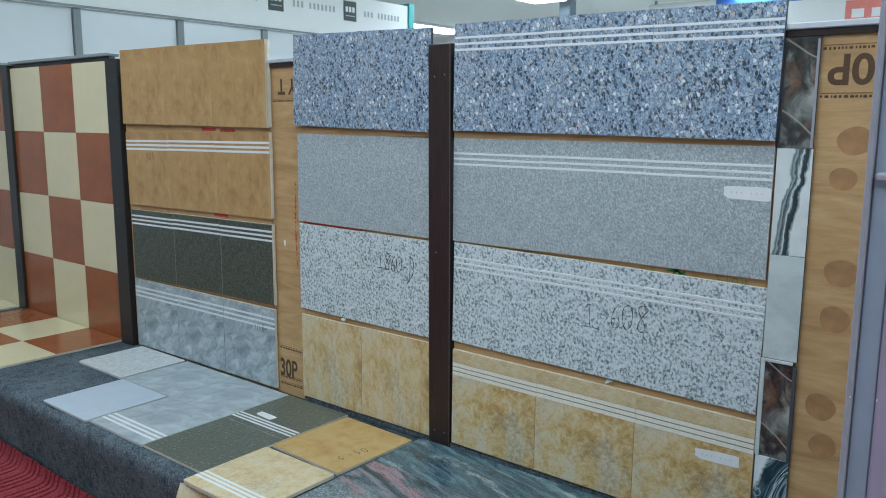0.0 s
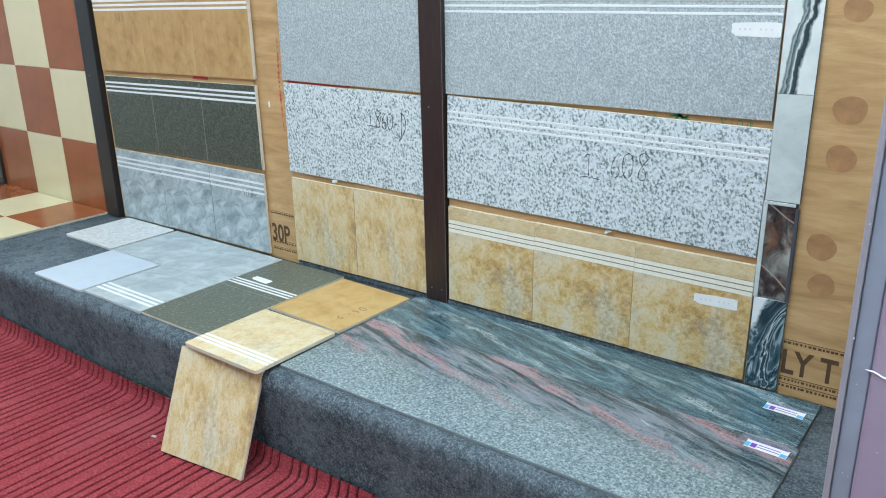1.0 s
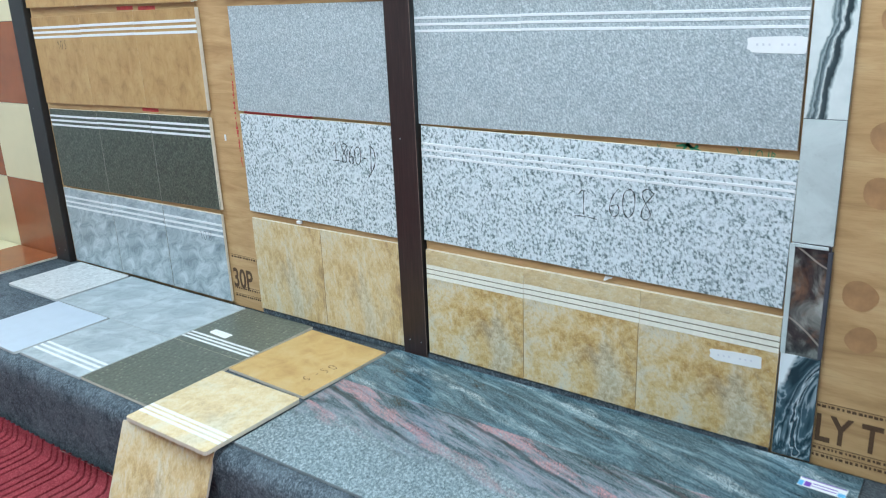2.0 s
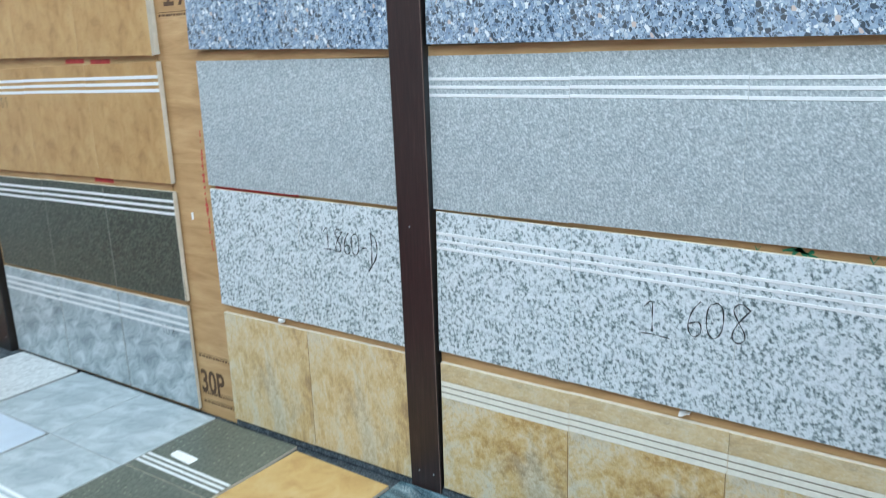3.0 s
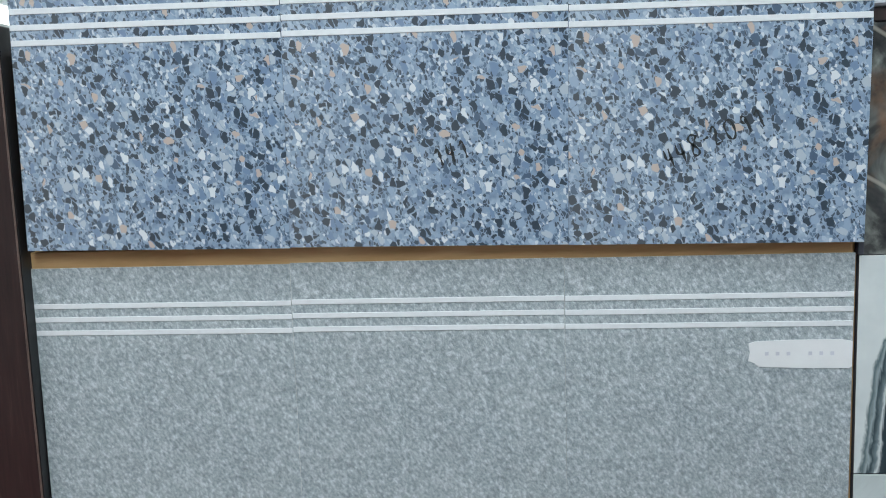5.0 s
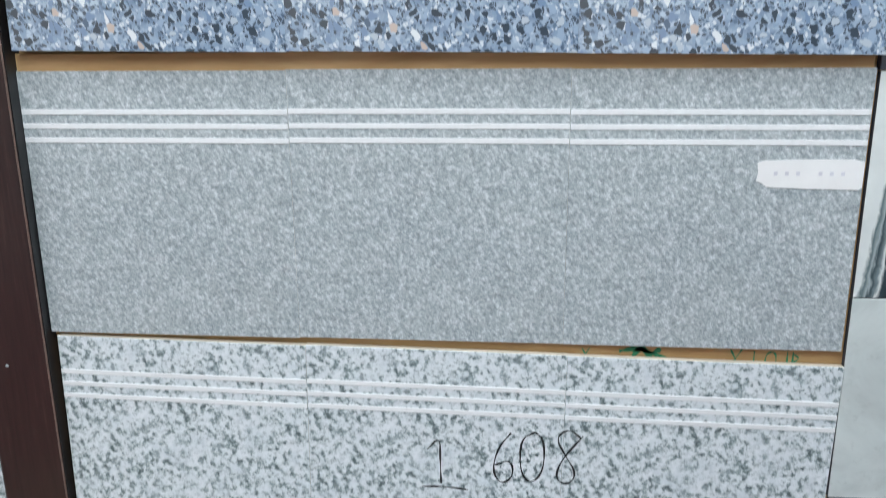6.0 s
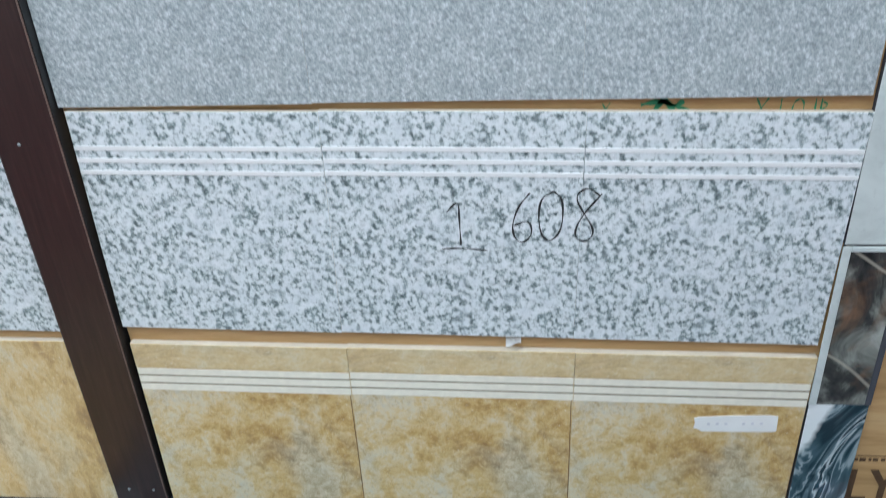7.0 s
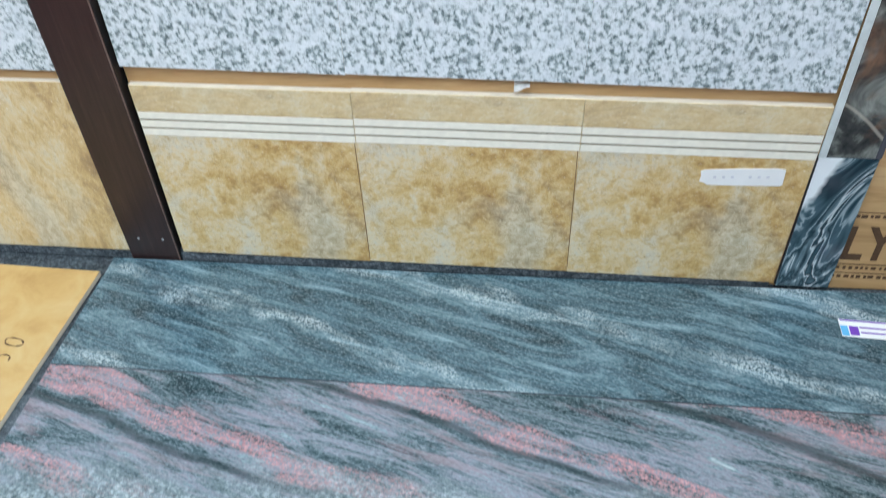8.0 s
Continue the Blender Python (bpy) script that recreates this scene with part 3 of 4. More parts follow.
tagged(part("wall_north", box(-13, Y_N, -0.1, X_E, Y_N + 0.15, CEIL, 0), M_WALL), "far white shop wall", "wall", kind="structure")
tagged(part("wall_west", box(-13.15, Y_S, -0.1, -13, Y_N, CEIL, 0), M_WALL), "far white shop wall", "wall", kind="structure")


def ceiling_light(x, y):
    ob = base("ceiling_light", (x, y, CEIL), "white strip light fitting with a lit diffuser on the ceiling", "ceiling light", "strip lights on the ceiling")
    part("housing", box(-0.30, -1.25, -0.05, 0.30, 1.25, -0.002, 0.006), M_WALL, ob)
    part("diffuser", box(-0.26, -1.21, -0.075, 0.26, 1.21, -0.052, 0.008), M_TUBE, ob, "glowing white diffuser")
    return ob


for lx, ly in LAMPS:
    ceiling_light(lx, ly)

# The far partition: glossy white panels between grey mullions, with a printed fascia above.
PX, PEND = -6.44, 7.24
partition = base("partition", (PX, 0, 0), "white glossy panel partition with grey mullions", "partition", kind="structure")
part("backing", box(-0.12, -3.9, 0.0, -0.03, PEND, 2.17, 0), M_WALL, partition)
for k in range(-7, 5):
    y0 = 3.272 + 0.944 * k
    if y0 < PEND:
        part("mullion", box(-0.03, y0 - 0.032, 0.0, 0.02, y0 + 0.032, 2.17, 0.004), M_MULL, partition)
        part("panel", box(-0.03, y0 + 0.033, 0.0, -0.008, min(y0 + 0.911, PEND), 2.17, 0.003), M_GLOSS, partition)
fascia = base("fascia_sign", (PX, 0, 2.172), "white shop fascia with dark square emblems and grey bars", "sign")
part("board", box(-0.12, -3.9, 0.0, 0.06, PEND, 0.45, 0.004), M_WALL, fascia)
part("lower_trim", box(0.061, -3.9, 0.0, 0.068, PEND, 0.018, 0.002), M_MULL, fascia)
part("end_cap", box(-0.13, PEND + 0.002, -0.02, 0.08, PEND + 0.09, 0.48, 0.004), M_TEAL, fascia, "teal end cap")
for k in range(-4, 2):
    y0 = 5.266 + 1.02 * k
    part("emblem", box(0.061, y0 - 0.095, 0.188, 0.066, y0 + 0.095, 0.395, 0.001), M_LOGO, fascia, "dark square emblem")
    for q in range(3):
        part("emblem_bar", box(0.067, y0 - 0.07 + 0.05 * q, 0.28, 0.070, y0 - 0.035 + 0.05 * q, 0.335, 0.0008), M_WALL, fascia)
    part("emblem_bar", box(0.067, y0 - 0.07, 0.235, 0.070, y0 + 0.07, 0.245, 0.0008), M_LETTER, fascia)
    for q in range(11):
        if q != 3:
            part("letter_bar", box(0.061, y0 + 0.22 + 0.055 * q, 0.255, 0.0635, y0 + 0.245 + 0.055 * q, 0.315, 0.0006), M_LETTER, fascia)
far_sign = base("fascia_sign", (-9.6, 11.8, 2.10), "second white fascia with a dark emblem, farther off", "sign")
part("board", box(-1.2, 0, 0.0, 2.5, 0.12, 0.55, 0.004), M_WALL, far_sign)
part("emblem", box(-0.2, -0.005, 0.15, 0.12, -0.001, 0.45, 0.001), M_LOGO, far_sign)
part("end_cap", box(-0.42, -0.01, 0.0, -0.28, -0.002, 0.55, 0.001), M_TEAL, far_sign)
for q in range(9):
    part("letter_bar", box(0.35 + 0.09 * q, -0.004, 0.24, 0.40 + 0.09 * q, -0.001, 0.34, 0.0006), M_LETTER, far_sign)
for q in (-1.0, 2.3):
    part("hanger", box(q, 0.04, 0.55, q + 0.03, 0.07, CEIL - 2.10, 0.002), M_MULL, far_sign)
column = base("column", (-5.95, 10.2, 0), "pale blue-grey square shop column", "column", kind="structure")
part("shaft", box(-0.09, -0.09, 0.0, 0.09, 0.09, CEIL, 0.01), M_SLATEMETAL, column)
banner = base("hanging_banner", (-3.9, 11.0, 2.2), "white hanging banner with a blue lower board", "banner")
part("board", box(-1.2, 0, 0.15, 0.5, 0.05, 0.75, 0.02), M_PAPER, banner)
part("blue_board", box(-0.2, -0.03, 0.10, 1.3, -0.005, 0.75, 0.004), M_SIGNBLUE, banner, "blue board")
poster = base("wall_sign", (-2.2, 10.4, 2.0), "red and white sign board above the aisle", "sign")
part("board", box(-0.9, 0, 0.0, 1.3, 0.05, 0.75, 0.004), M_PAPER, poster)
part("red_panel", box(-0.15, -0.012, 0.40, 1.0, -0.002, 0.70, 0.002), M_SIGNRED, poster, "red panel")
for q in range(5):
    part("letter_bar", box(-0.08 + 0.21 * q, -0.018, 0.50, 0.05 + 0.21 * q, -0.013, 0.60, 0.001), M_PAPER, poster)

for q in (-0.8, 1.2):
    part("hanger", box(q, 0.01, 0.75, q + 0.03, 0.04, CEIL - 2.0, 0.002), M_MULL, poster)
for q in (-1.1, 0.4):
    part("hanger", box(q, 0.01, 0.75, q + 0.03, 0.04, CEIL - 2.2, 0.002), M_MULL, banner)

# ---- the carpeted platform ----
bm = bmesh.new()
prof = [(1.222, 0.0), (1.218, 0.06), (1.214, 0.13), (1.208, 0.19), (1.203, 0.235), (1.205, 0.255), (1.213, 0.268), (1.226, 0.275), (1.25, 0.277), (2.05, 0.277), (2.05, 0.0)]
prev = None
NX = 130
for i in range(NX + 1):
    x = -6.0 + 6.5 * i / NX
    cur = []
    for j, (y, z) in enumerate(prof):
        wob = noise.noise((x * 2.3, z * 9, 1.7)) if j < 8 else 0.0
        cur.append(bm.verts.new((x, y + 0.006 * wob, z + (0.003 * wob if 4 < j < 8 else 0))))
    if prev:
        for a in range(len(prof) - 1):
            bm.faces.new((prev[a], cur[a], cur[a + 1], prev[a + 1]))
    prev = cur
bm.faces.new(prev[::-1])
bmesh.ops.recalc_face_normals(bm, faces=bm.faces[:])
for f in bm.faces:
    f.smooth = True
tagged(part("platform", bm, M_FELT), "low display platform covered in slate grey felt carpet", "platform", kind="structure")

# ---- the ribbed red carpet, turned up against the platform ----
bm = bmesh.new()
path = [(-1.2, 0.0), (0.2, 0.0), (0.7, 0.0), (1.0, 0.0), (1.15, 0.0), (1.178, 0.003), (1.194, 0.012), (1.202, 0.030), (1.207, 0.054)]
x0, k_rib, rows = -6.1, 0, None
columns = []
while x0 < 0.3:
    wide = 0.052 if k_rib % 4 == 3 else 0.0305
    g = 0.0036
    for u, h, dark in ((0.0, -0.005, 1), (g, -0.005, 0), (g + 0.001, 0.0008, 0), (g + 0.005, 0.0022, 0), (wide - g - 0.005, 0.0022, 0), (wide - g - 0.001, 0.0008, 0), (wide - g, -0.005, 1)):
        columns.append((x0 + u, h, dark))
    x0, k_rib = x0 + wide, k_rib + 1
before = None
for x, h, dark in columns:
    line = []
    for k, (y, z) in enumerate(path):
        ya, za = path[max(k - 1, 0)]
        yb, zb = path[min(k + 1, len(path) - 1)]
        d = Vector((yb - ya, zb - za)).normalized()
        lift = 0.014 * noise.noise((x * 1.7, 0.3, 0)) if k > 5 else 0.0
        sway = 0.004 * noise.noise((x * 0.7, y * 1.3, 0.5))
        line.append(bm.verts.new((x + sway, y - d.y * h - 0.004 * (k > 5), z + d.x * h + lift)))
    if before:
        for q in range(len(path) - 1):
            f = bm.faces.new((before[0][q], line[q], line[q + 1], before[0][q + 1]))
            f.material_index = before[1]
    before = (line, dark)
me = bpy.data.meshes.new("carpet")
bm.to_mesh(me)
bm.free()
tagged(mesh_object("carpet", me, [M_RED, M_GROOVE]), "red ribbed carpet with black grooves, curling up at the platform", "carpet", kind="structure")

# The pale backing shows where the carpet's edge has curled away from the platform.
carpet = bpy.data.objects["carpet"]
bm = bmesh.new()
last = None
for i in range(25):
    x = -2.32 + 0.27 * i / 24
    h = 0.0075 * math.sin(math.pi * i / 24) * (1 + 0.3 * math.sin(1.9 * i))
    zb = 0.053 + 0.014 * noise.noise((x * 1.7, 0.3, 0))
    cur = [bm.verts.new((x, 1.2035, zb - 0.003)), bm.verts.new((x, 1.1985 - 0.5 * h, zb + h))]
    if last:
        bm.faces.new((last[0], cur[0], cur[1], last[1]))
    last = cur
bmesh.ops.solidify(bm, geom=bm.faces[:], thickness=0.0025)
part("curled_edge", bm, M_BODY, carpet, "curled carpet edge showing its pale backing")

# ---- the main tile board ----
FACE = 1.845
board = base("tile_display_board", (0, 0, 0), "plywood display board carrying rows of stair tiles", "display board")
part("plywood_sheet", box(-2.31, 1.8552, 0.279, -1.557, 1.873, 1.487, 0.001), M_PLY, board, "golden plywood sheet with stamps")
part("plywood_sheet", box(-1.464, 1.8552, 0.279, 0.45, 1.873, 1.487, 0.001), M_PLY, board, "golden plywood sheet with stamps and glue stains")
for cx0, cx1 in ((-2.31, -2.05), (-0.62, 0.45)):
    part("top_cap", box(cx0, 1.842, 1.489, cx1, 1.89, 1.503, 0.002), M_ALU, board, "thin grey metal top cap")
    part("top_lath", box(cx0, 1.848, 1.474, cx1, 1.8548, 1.4885, 0.001), M_POST, board, "dark wooden lath")
# A dark strip stands in for the shade between post and tiles.
part("gap_shade", box(-1.473, 1.872, 0.279, -1.463, 1.878, 1.487, 0), M_DARKBODY_SHADE, board, "strip coloured dark for the shade in the slot beside the post")


def tilted(x0, z0, x1, z1, y):
    """A pose at x0, z0 on the wall that leans so that its run reaches x1, z1."""
    return pose(x0, y, z0, 0, -math.degrees(math.atan2(z1 - z0, x1 - x0)), 0)


def tile_row(parent, x0, z0, x1, z1, count, h, face, t, front, stripes=(), stripe_w=0.006, stripe_mat=None, body=None, gap=0.0002, fine=False):
    """A row of tiles from its lower left to its lower right corner; front is the y of the faces."""
    run = math.hypot(x1 - x0, z1 - z0)
    w = run / count - gap
    m = tilted(x0, z0, x1, z1, front + t)
    out = []
    for i in range(count):
        out.append(tile("tile", w, h, t, face, parent, m @ pose(i * run / count, 0 if fine else 0.0003 * ((i * 7) % 3 - 1), 0.0005 * ((i * 5) % 3 - 1)), body, [h - s for s in stripes], stripe_w, stripe_mat, chamfer=0.00015 if fine else 0.0006))
    return out


M_SEAM = plain("brown_tile_seam", (0.24, 0.15, 0.07), 0.8, scale=120, spread=0.4)
XL, XR = -1.4625, -0.5575
yellow_row = tile_row(board, XL, 0.304, XR, 0.2945, 3, 0.3005, M_YELLOW, 0.0095, FACE, (0.047, 0.0605, 0.0740), 0.0106, M_STRIPEY, fine=True)
for o in yellow_row:
    for s in (0.05375, 0.06725):
        st = new("groove", stripe_mesh(0.3013, 0.0026, M_SLOT))
        st.parent = o
        st.location = (0, -0.0093, 0.3005 - s)
    part("nosing", box(0.0002, -0.0108, 0.2605, 0.3013, -0.0090, 0.3007, 0.0006), M_YNOSE, o, "paler nosing strip")
for sx in (XL + 0.30165, XL + 0.60330, -1.8515):
    part("joint", box(sx - 0.0007, FACE - 0.0004, 0.306, sx + 0.0005, FACE + 0.004, 0.595 if sx < -1.6 else 0.520, 0), M_SEAM, board, "thin brown joint")
white_row = tile_row(board, XL, 0.6315, XR, 0.6140, 3, 0.3035, M_WHITE, 0.0095, FACE, (0.045, 0.0605, 0.076), 0.0058)
grey_row = tile_row(board, XL, 0.9400, XR, 0.9365, 3, 0.3025, M_GREY, 0.0095, FACE, (0.044, 0.0595, 0.075), 0.0058, fine=True)
blue_row = tile_row(board, XL + 0.008, 1.2645, XR + 0.004, 1.2515, 3, 0.2995, M_BLUE, 0.012, 1.832, (0.039, 0.0560, 0.0725), 0.0062, None, M_DARKBODY_SHADE, fine=True)
for lx0, lx1, lz0, lz1 in ((XL + 0.001, XR - 0.001, 1.2385, 1.2605), (-2.14, -1.558, 1.243, 1.268)):
    part("plywood_lath", box(lx0, 1.8468, lz0, lx1, 1.8549, lz1, 0.0008), M_PLY, board, "golden plywood lath between tile rows")
part("packing_strip", box(XL + 0.02, 1.8442, 1.275, XR - 0.012, 1.8549, 1.50, 0.001), M_DARKBODY_SHADE, board, "dark packing board")
part("packing_strip", box(-2.13, 1.8442, 1.288, -1.57, 1.8549, 1.50, 0.001), M_DARKBODY_SHADE, board, "dark packing board")
LX, LR = -2.1535, -1.5535
tile_row(board, LX + 0.004, 0.3005, LR, 0.300, 2, 0.305, M_YRISER, 0.0095, FACE)
white_left = tile_row(board, LX, 0.6285, LR, 0.6215, 2, 0.305, M_WHITE, 0.0095, FACE)
tile_row(board, LX, 0.9425, LR, 0.936, 2, 0.304, M_GREY, 0.0095, FACE, fine=True)
tile_row(board, LX, 1.2745, LR + 0.006, 1.2575, 2, 0.302, M_BLUE, 0.012, 1.832, body=M_DARKBODY_SHADE, fine=True)
part("skirting", box(-2.15, 1.849, 0.279, -0.56, 1.8548, 0.2945, 0.0015), M_FELT, board, "turned-up edge of the felt carpet")
# Paints the shadow line below the lowest tile row.
part("gap_shade", box(-2.15, 1.8535, 0.2946, -0.56, 1.8549, 0.303, 0), M_DARKBODY_SHADE, board)

# Marble samples in a narrow upright column beside the rows.
MX0, MX1 = -0.5520, -0.4770
heights = (0.287, 0.520, 0.757, 0.998, 1.2365, 1.474)
for (z0, z1), mat, name in zip(zip(heights, heights[1:]), (M_GREENWAVE, M_AGATE, M_PLAINMARBLE, M_WAVE, M_AGATE), ("blue-green wave marble sample", "dark brown agate marble sample", "pale grey marble sample", "white marble sample with dark wave", "dark brown agate marble sample")):
    inset = 0.004 if mat is M_AGATE else 0.0
    o = tile("tile", MX1 - MX0 - inset, z1 - z0 - 0.001, 0.0085, mat, board, pose(MX0 + inset / 2, 1.8545, z0), M_DARKBODY_SHADE, label=name)
    if mat is M_AGATE:
        if z0 < 1:
            part("pale_edge_strip", box(-0.004, -0.011, 0.0, 0.006, -0.0087, z1 - z0 - 0.002, 0.0008), M_PLAINMARBLE, o)
            part("pale_edge_strip", box(0.0062, -0.011, z1 - z0 - 0.009, 0.066, -0.0087, z1 - z0 - 0.002, 0.0008), M_PLAINMARBLE, o)
            part("dark_edge_strip", box(0.0665, -0.010, 0.0, 0.074, 0.0, z1 - z0 - 0.012, 0.0008), M_DARKBODY_SHADE, o)
        else:
            part("pale_edge_strip", box(0.0655, -0.0098, 0.0, 0.0712, -0.0087, z1 - z0 - 0.006, 0.0008), M_RIM, o)
            part("dark_edge_strip", box(-0.004, -0.010, 0.0, 0.002, 0.0, z1 - z0 - 0.012, 0.0008), M_DARKBODY_SHADE, o)

# Glue stains and stamps on the bare plywood.
PLYF = 1.8550


def stain(x, z, rx, rz, seed):
    bm = bmesh.new()
    rnd = random.Random(seed)
    ph = rnd.uniform(0, 6)
    ring = [bm.verts.new((rx * math.cos(a) * (1 + 0.05 * math.sin(3 * a + ph)), -0.0004, rz * math.sin(a) * (1 + 0.05 * math.cos(2 * a + ph)))) for a in [2 * math.pi * k / 28 for k in range(28)]]
    bm.faces.new(ring)
    o = part("glue_stain", bm, M_STAIN, board, "round brown glue stain")
    o.location = (x, PLYF, z)
    if o.data.polygons[0].normal.y > 0:
        o.data.flip_normals()


for k, (x, z, rx, rz) in enumerate(((-0.399, 1.254, 0.034, 0.031), (-0.416, 1.173, 0.028, 0.025), (-0.404, 0.970, 0.034, 0.031), (-0.409, 0.866, 0.031, 0.030), (-0.423, 0.663, 0.032, 0.031), (-0.411, 0.574, 0.029, 0.027))):
    stain(x, z, rx, rz, k)
printed("30P", 0.088, M_STAMP, board, pose(-0.329, PLYF - 0.0002, 1.432, 0, 180, 0), 1.0)
printed("LY T", 0.086, M_STAMP, board, pose(-0.477, PLYF - 0.0002, 0.339), 0.74)
printed("30P", 0.092, M_STAMP, board, pose(-2.290, PLYF - 0.0002, 0.349), 0.70)
printed("Y T", 0.075, M_STAMP, board, pose(-2.165, PLYF - 0.0002, 1.432, 0, 180, 0), 0.85)
stamp_rules = bmesh.new()
for x0, x1, z, n in ((-0.475, -0.30, 1.447, 9), (-0.475, -0.30, 1.347, 12), (-0.475, -0.30, 0.418, 8), (-0.475, -0.30, 0.322, 9), (-0.475, -0.30, 0.305, 7), (-2.285, -2.16, 0.455, 5), (-2.285, -2.16, 0.345, 7), (-2.285, -2.16, 0.318, 5), (-2.285, -2.16, 1.358, 5)):
    box(x0, PLYF - 0.0005, z + 0.006, x1, PLYF, z + 0.0073, 0, bm=stamp_rules)
    n, a = n * 3, x0
    rnd = random.Random(n)
    while a < x1 - 0.004:
        wd = rnd.uniform(0.003, 0.008)
        box(a, PLYF - 0.0005, z - 0.003 + rnd.uniform(-0.0005, 0.0005), min(a + wd, x1), PLYF, z + 0.0025, 0, bm=stamp_rules)
        a += wd + rnd.uniform(0.0015, 0.005)
part("stamp_border", stamp_rules, M_STAMP, board, "small stamped print in bars")["kind"] = "stuff"
red = bmesh.new()
rnd = random.Random(11)
for k in range(40):
    z = 0.765 + 0.0078 * k
    if rnd.random() < 0.72:
        wd = rnd.uniform(0.0015, 0.0065) * (0.5 + math.sin(math.pi * k / 40))
        cx = -2.176 - 0.006 * math.sin(math.pi * k / 40) + rnd.uniform(-0.0012, 0.0012)
        box(cx - wd / 2, PLYF - 0.0006, z, cx + wd / 2, PLYF, z + rnd.uniform(0.006, 0.0085), 0, bm=red)
part("red_marking", red, M_REDINK, board, "red marker line")
red = bmesh.new()
box(-2.14, PLYF - 0.0006, 0.932, -1.85, PLYF, 0.942, 0, bm=red)
part("red_marking", red, M_REDINK, board)
handwriting([("*", -0.795, 0.914)], 0.024, 0.0062, board, pose(0, PLYF, 0), M_GREENINK, "green marker scribble")
handwriting([("X", -0.674, 0.909), ("|", -0.648, 0.905), ("0", -0.634, 0.905), ("|", -0.612, 0.905), ("B", -0.606, 0.905)], 0.026, 0.0022, board, pose(0, PLYF, 0), M_GREENINK, "thin green marker strokes")
handwriting([("X", -0.838, 0.914)], 0.018, 0.0018, board, pose(0, PLYF, 0), M_GREENINK, "thin green marker strokes")
bm = bmesh.new()
curl = [[bm.verts.new((-0.946 + 0.004 * i, 1.8545 - 0.004 * j, 0.6165 - 0.003 * j * (1 - 0.16 * i) + 0.0012 * math.sin(1.3 * i + j))) for j in range(4)] for i in range(6)]
for u, v in zip(curl, curl[1:]):
    for j in range(3):
        bm.faces.new((u[j], v[j], v[j + 1], u[j + 1]))
bmesh.ops.solidify(bm, geom=bm.faces[:], thickness=0.0006)
part("torn_paper", bm, M_PAPER, board, "curled scrap of torn white paper")
part("torn_paper", box(-1.945, 1.841, 0.612, -1.930, 1.8549, 0.622, 0.002), M_PAPER, board)
part("nail_hole", box(-2.247, 1.8535, 0.842, -2.239, 1.8551, 0.862, 0.0006), M_PAPER, board, "chipped splinter")

# Writing and labels on the tiles.
handwriting([("1", -1.018, 0.757), ("_", -1.022, 0.752), ("6", -0.940, 0.764), ("0", -0.905, 0.766), ("8", -0.868, 0.766)], 0.062, 0.0026, board, pose(0, FACE, 0))
handwriting([("1", -1.775, 0.826), ("_", -1.775, 0.820), ("8", -1.742, 0.820), ("6", -1.715, 0.817), ("0", -1.690, 0.817), ("-", -1.662, 0.812), ("D", -1.640, 0.820)], 0.048, 0.0034, board, pose(0, FACE, 0))
handwriting([("4", 0.0, 0.0), ("4", 0.013, 0.0), ("8", 0.027, 0.002), ("-", 0.042, 0.004), ("2", 0.051, 0.002), ("0", 0.067, 0.002), ("9", 0.083, 0.0), ("1", 0.097, 0.0)], 0.020, 0.0028, board, pose(-0.750, 1.832, 1.332, 0, -23, 0))
handwriting([("1", 0.0, 0.0), ("4", 0.013, 0.0), ("1", 0.027, 0.0)], 0.020, 0.0030, board, pose(-0.990, 1.832, 1.342, 0, -16, 0))
torn_label(0.107, 0.031, board, pose(-0.6645, FACE, 1.1165, 0, 0.3, 0))
torn_label(0.108, 0.028, board, pose(-0.695, FACE, 0.4690, 0, -2.2, 0))

# ---- posts ----
def post(x0, x1, y0, y1, z1, mat, label, lean=0.0, side=0.0):
    ob = base("wooden_post", ((x0 + x1) / 2, (y0 + y1) / 2, 0.277), label, "post", "posts between the boards")
    ob.rotation_euler = (radians(lean), radians(side), 0)
    w, d = (x1 - x0) / 2, (y1 - y0) / 2
    part("shaft", box(-w, -d, 0.0, w, d, z1 - 0.277, 0.003, 2), mat, ob)
    for sx, z in ((-0.4, z1 - 0.37), (0.5, z1 - 0.365), (-0.25, 0.622), (-0.4, 0.05), (0.55, 0.05)):
        bm = bmesh.new()
        bmesh.ops.create_uvsphere(bm, u_segments=8, v_segments=5, radius=0.0021)
        o = part("nail_head", bm, M_MULL, ob)
        o.location = (sx * w, -d, z)
    if lean:
        part("worn_edge", box(w - 0.0022, -d - 0.0005, 0.0, w + 0.0002, -d + 0.0006, z1 - 0.279, 0.0004), M_EDGE, ob, "worn pale front edge")
        # A thin black sheet puts the side's shade into its colour.
        part("shaded_side", box(w + 0.0003, -d + 0.001, 0.0, w + 0.0012, d, z1 - 0.279, 0), M_BLACKPOST, ob, "post side coloured black for its shade")
    return ob


M_EDGE = plain("worn_brown_edge", (0.13, 0.085, 0.07), 0.5, scale=60, spread=0.4)
post(-1.5555, -1.4725, 1.846, 1.882, 1.512, M_POST, "dark brown painted wooden post between tile rows", 1.07, 0.60)
post(-3.384, -3.284, 1.828, 1.90, 1.548, M_BLACKPOST, "black painted wooden post beside the chequered tiles")
post(-4.435, -4.355, 1.828, 1.90, 1.560, M_BLACKPOST, "black painted wooden post between chequered bays")

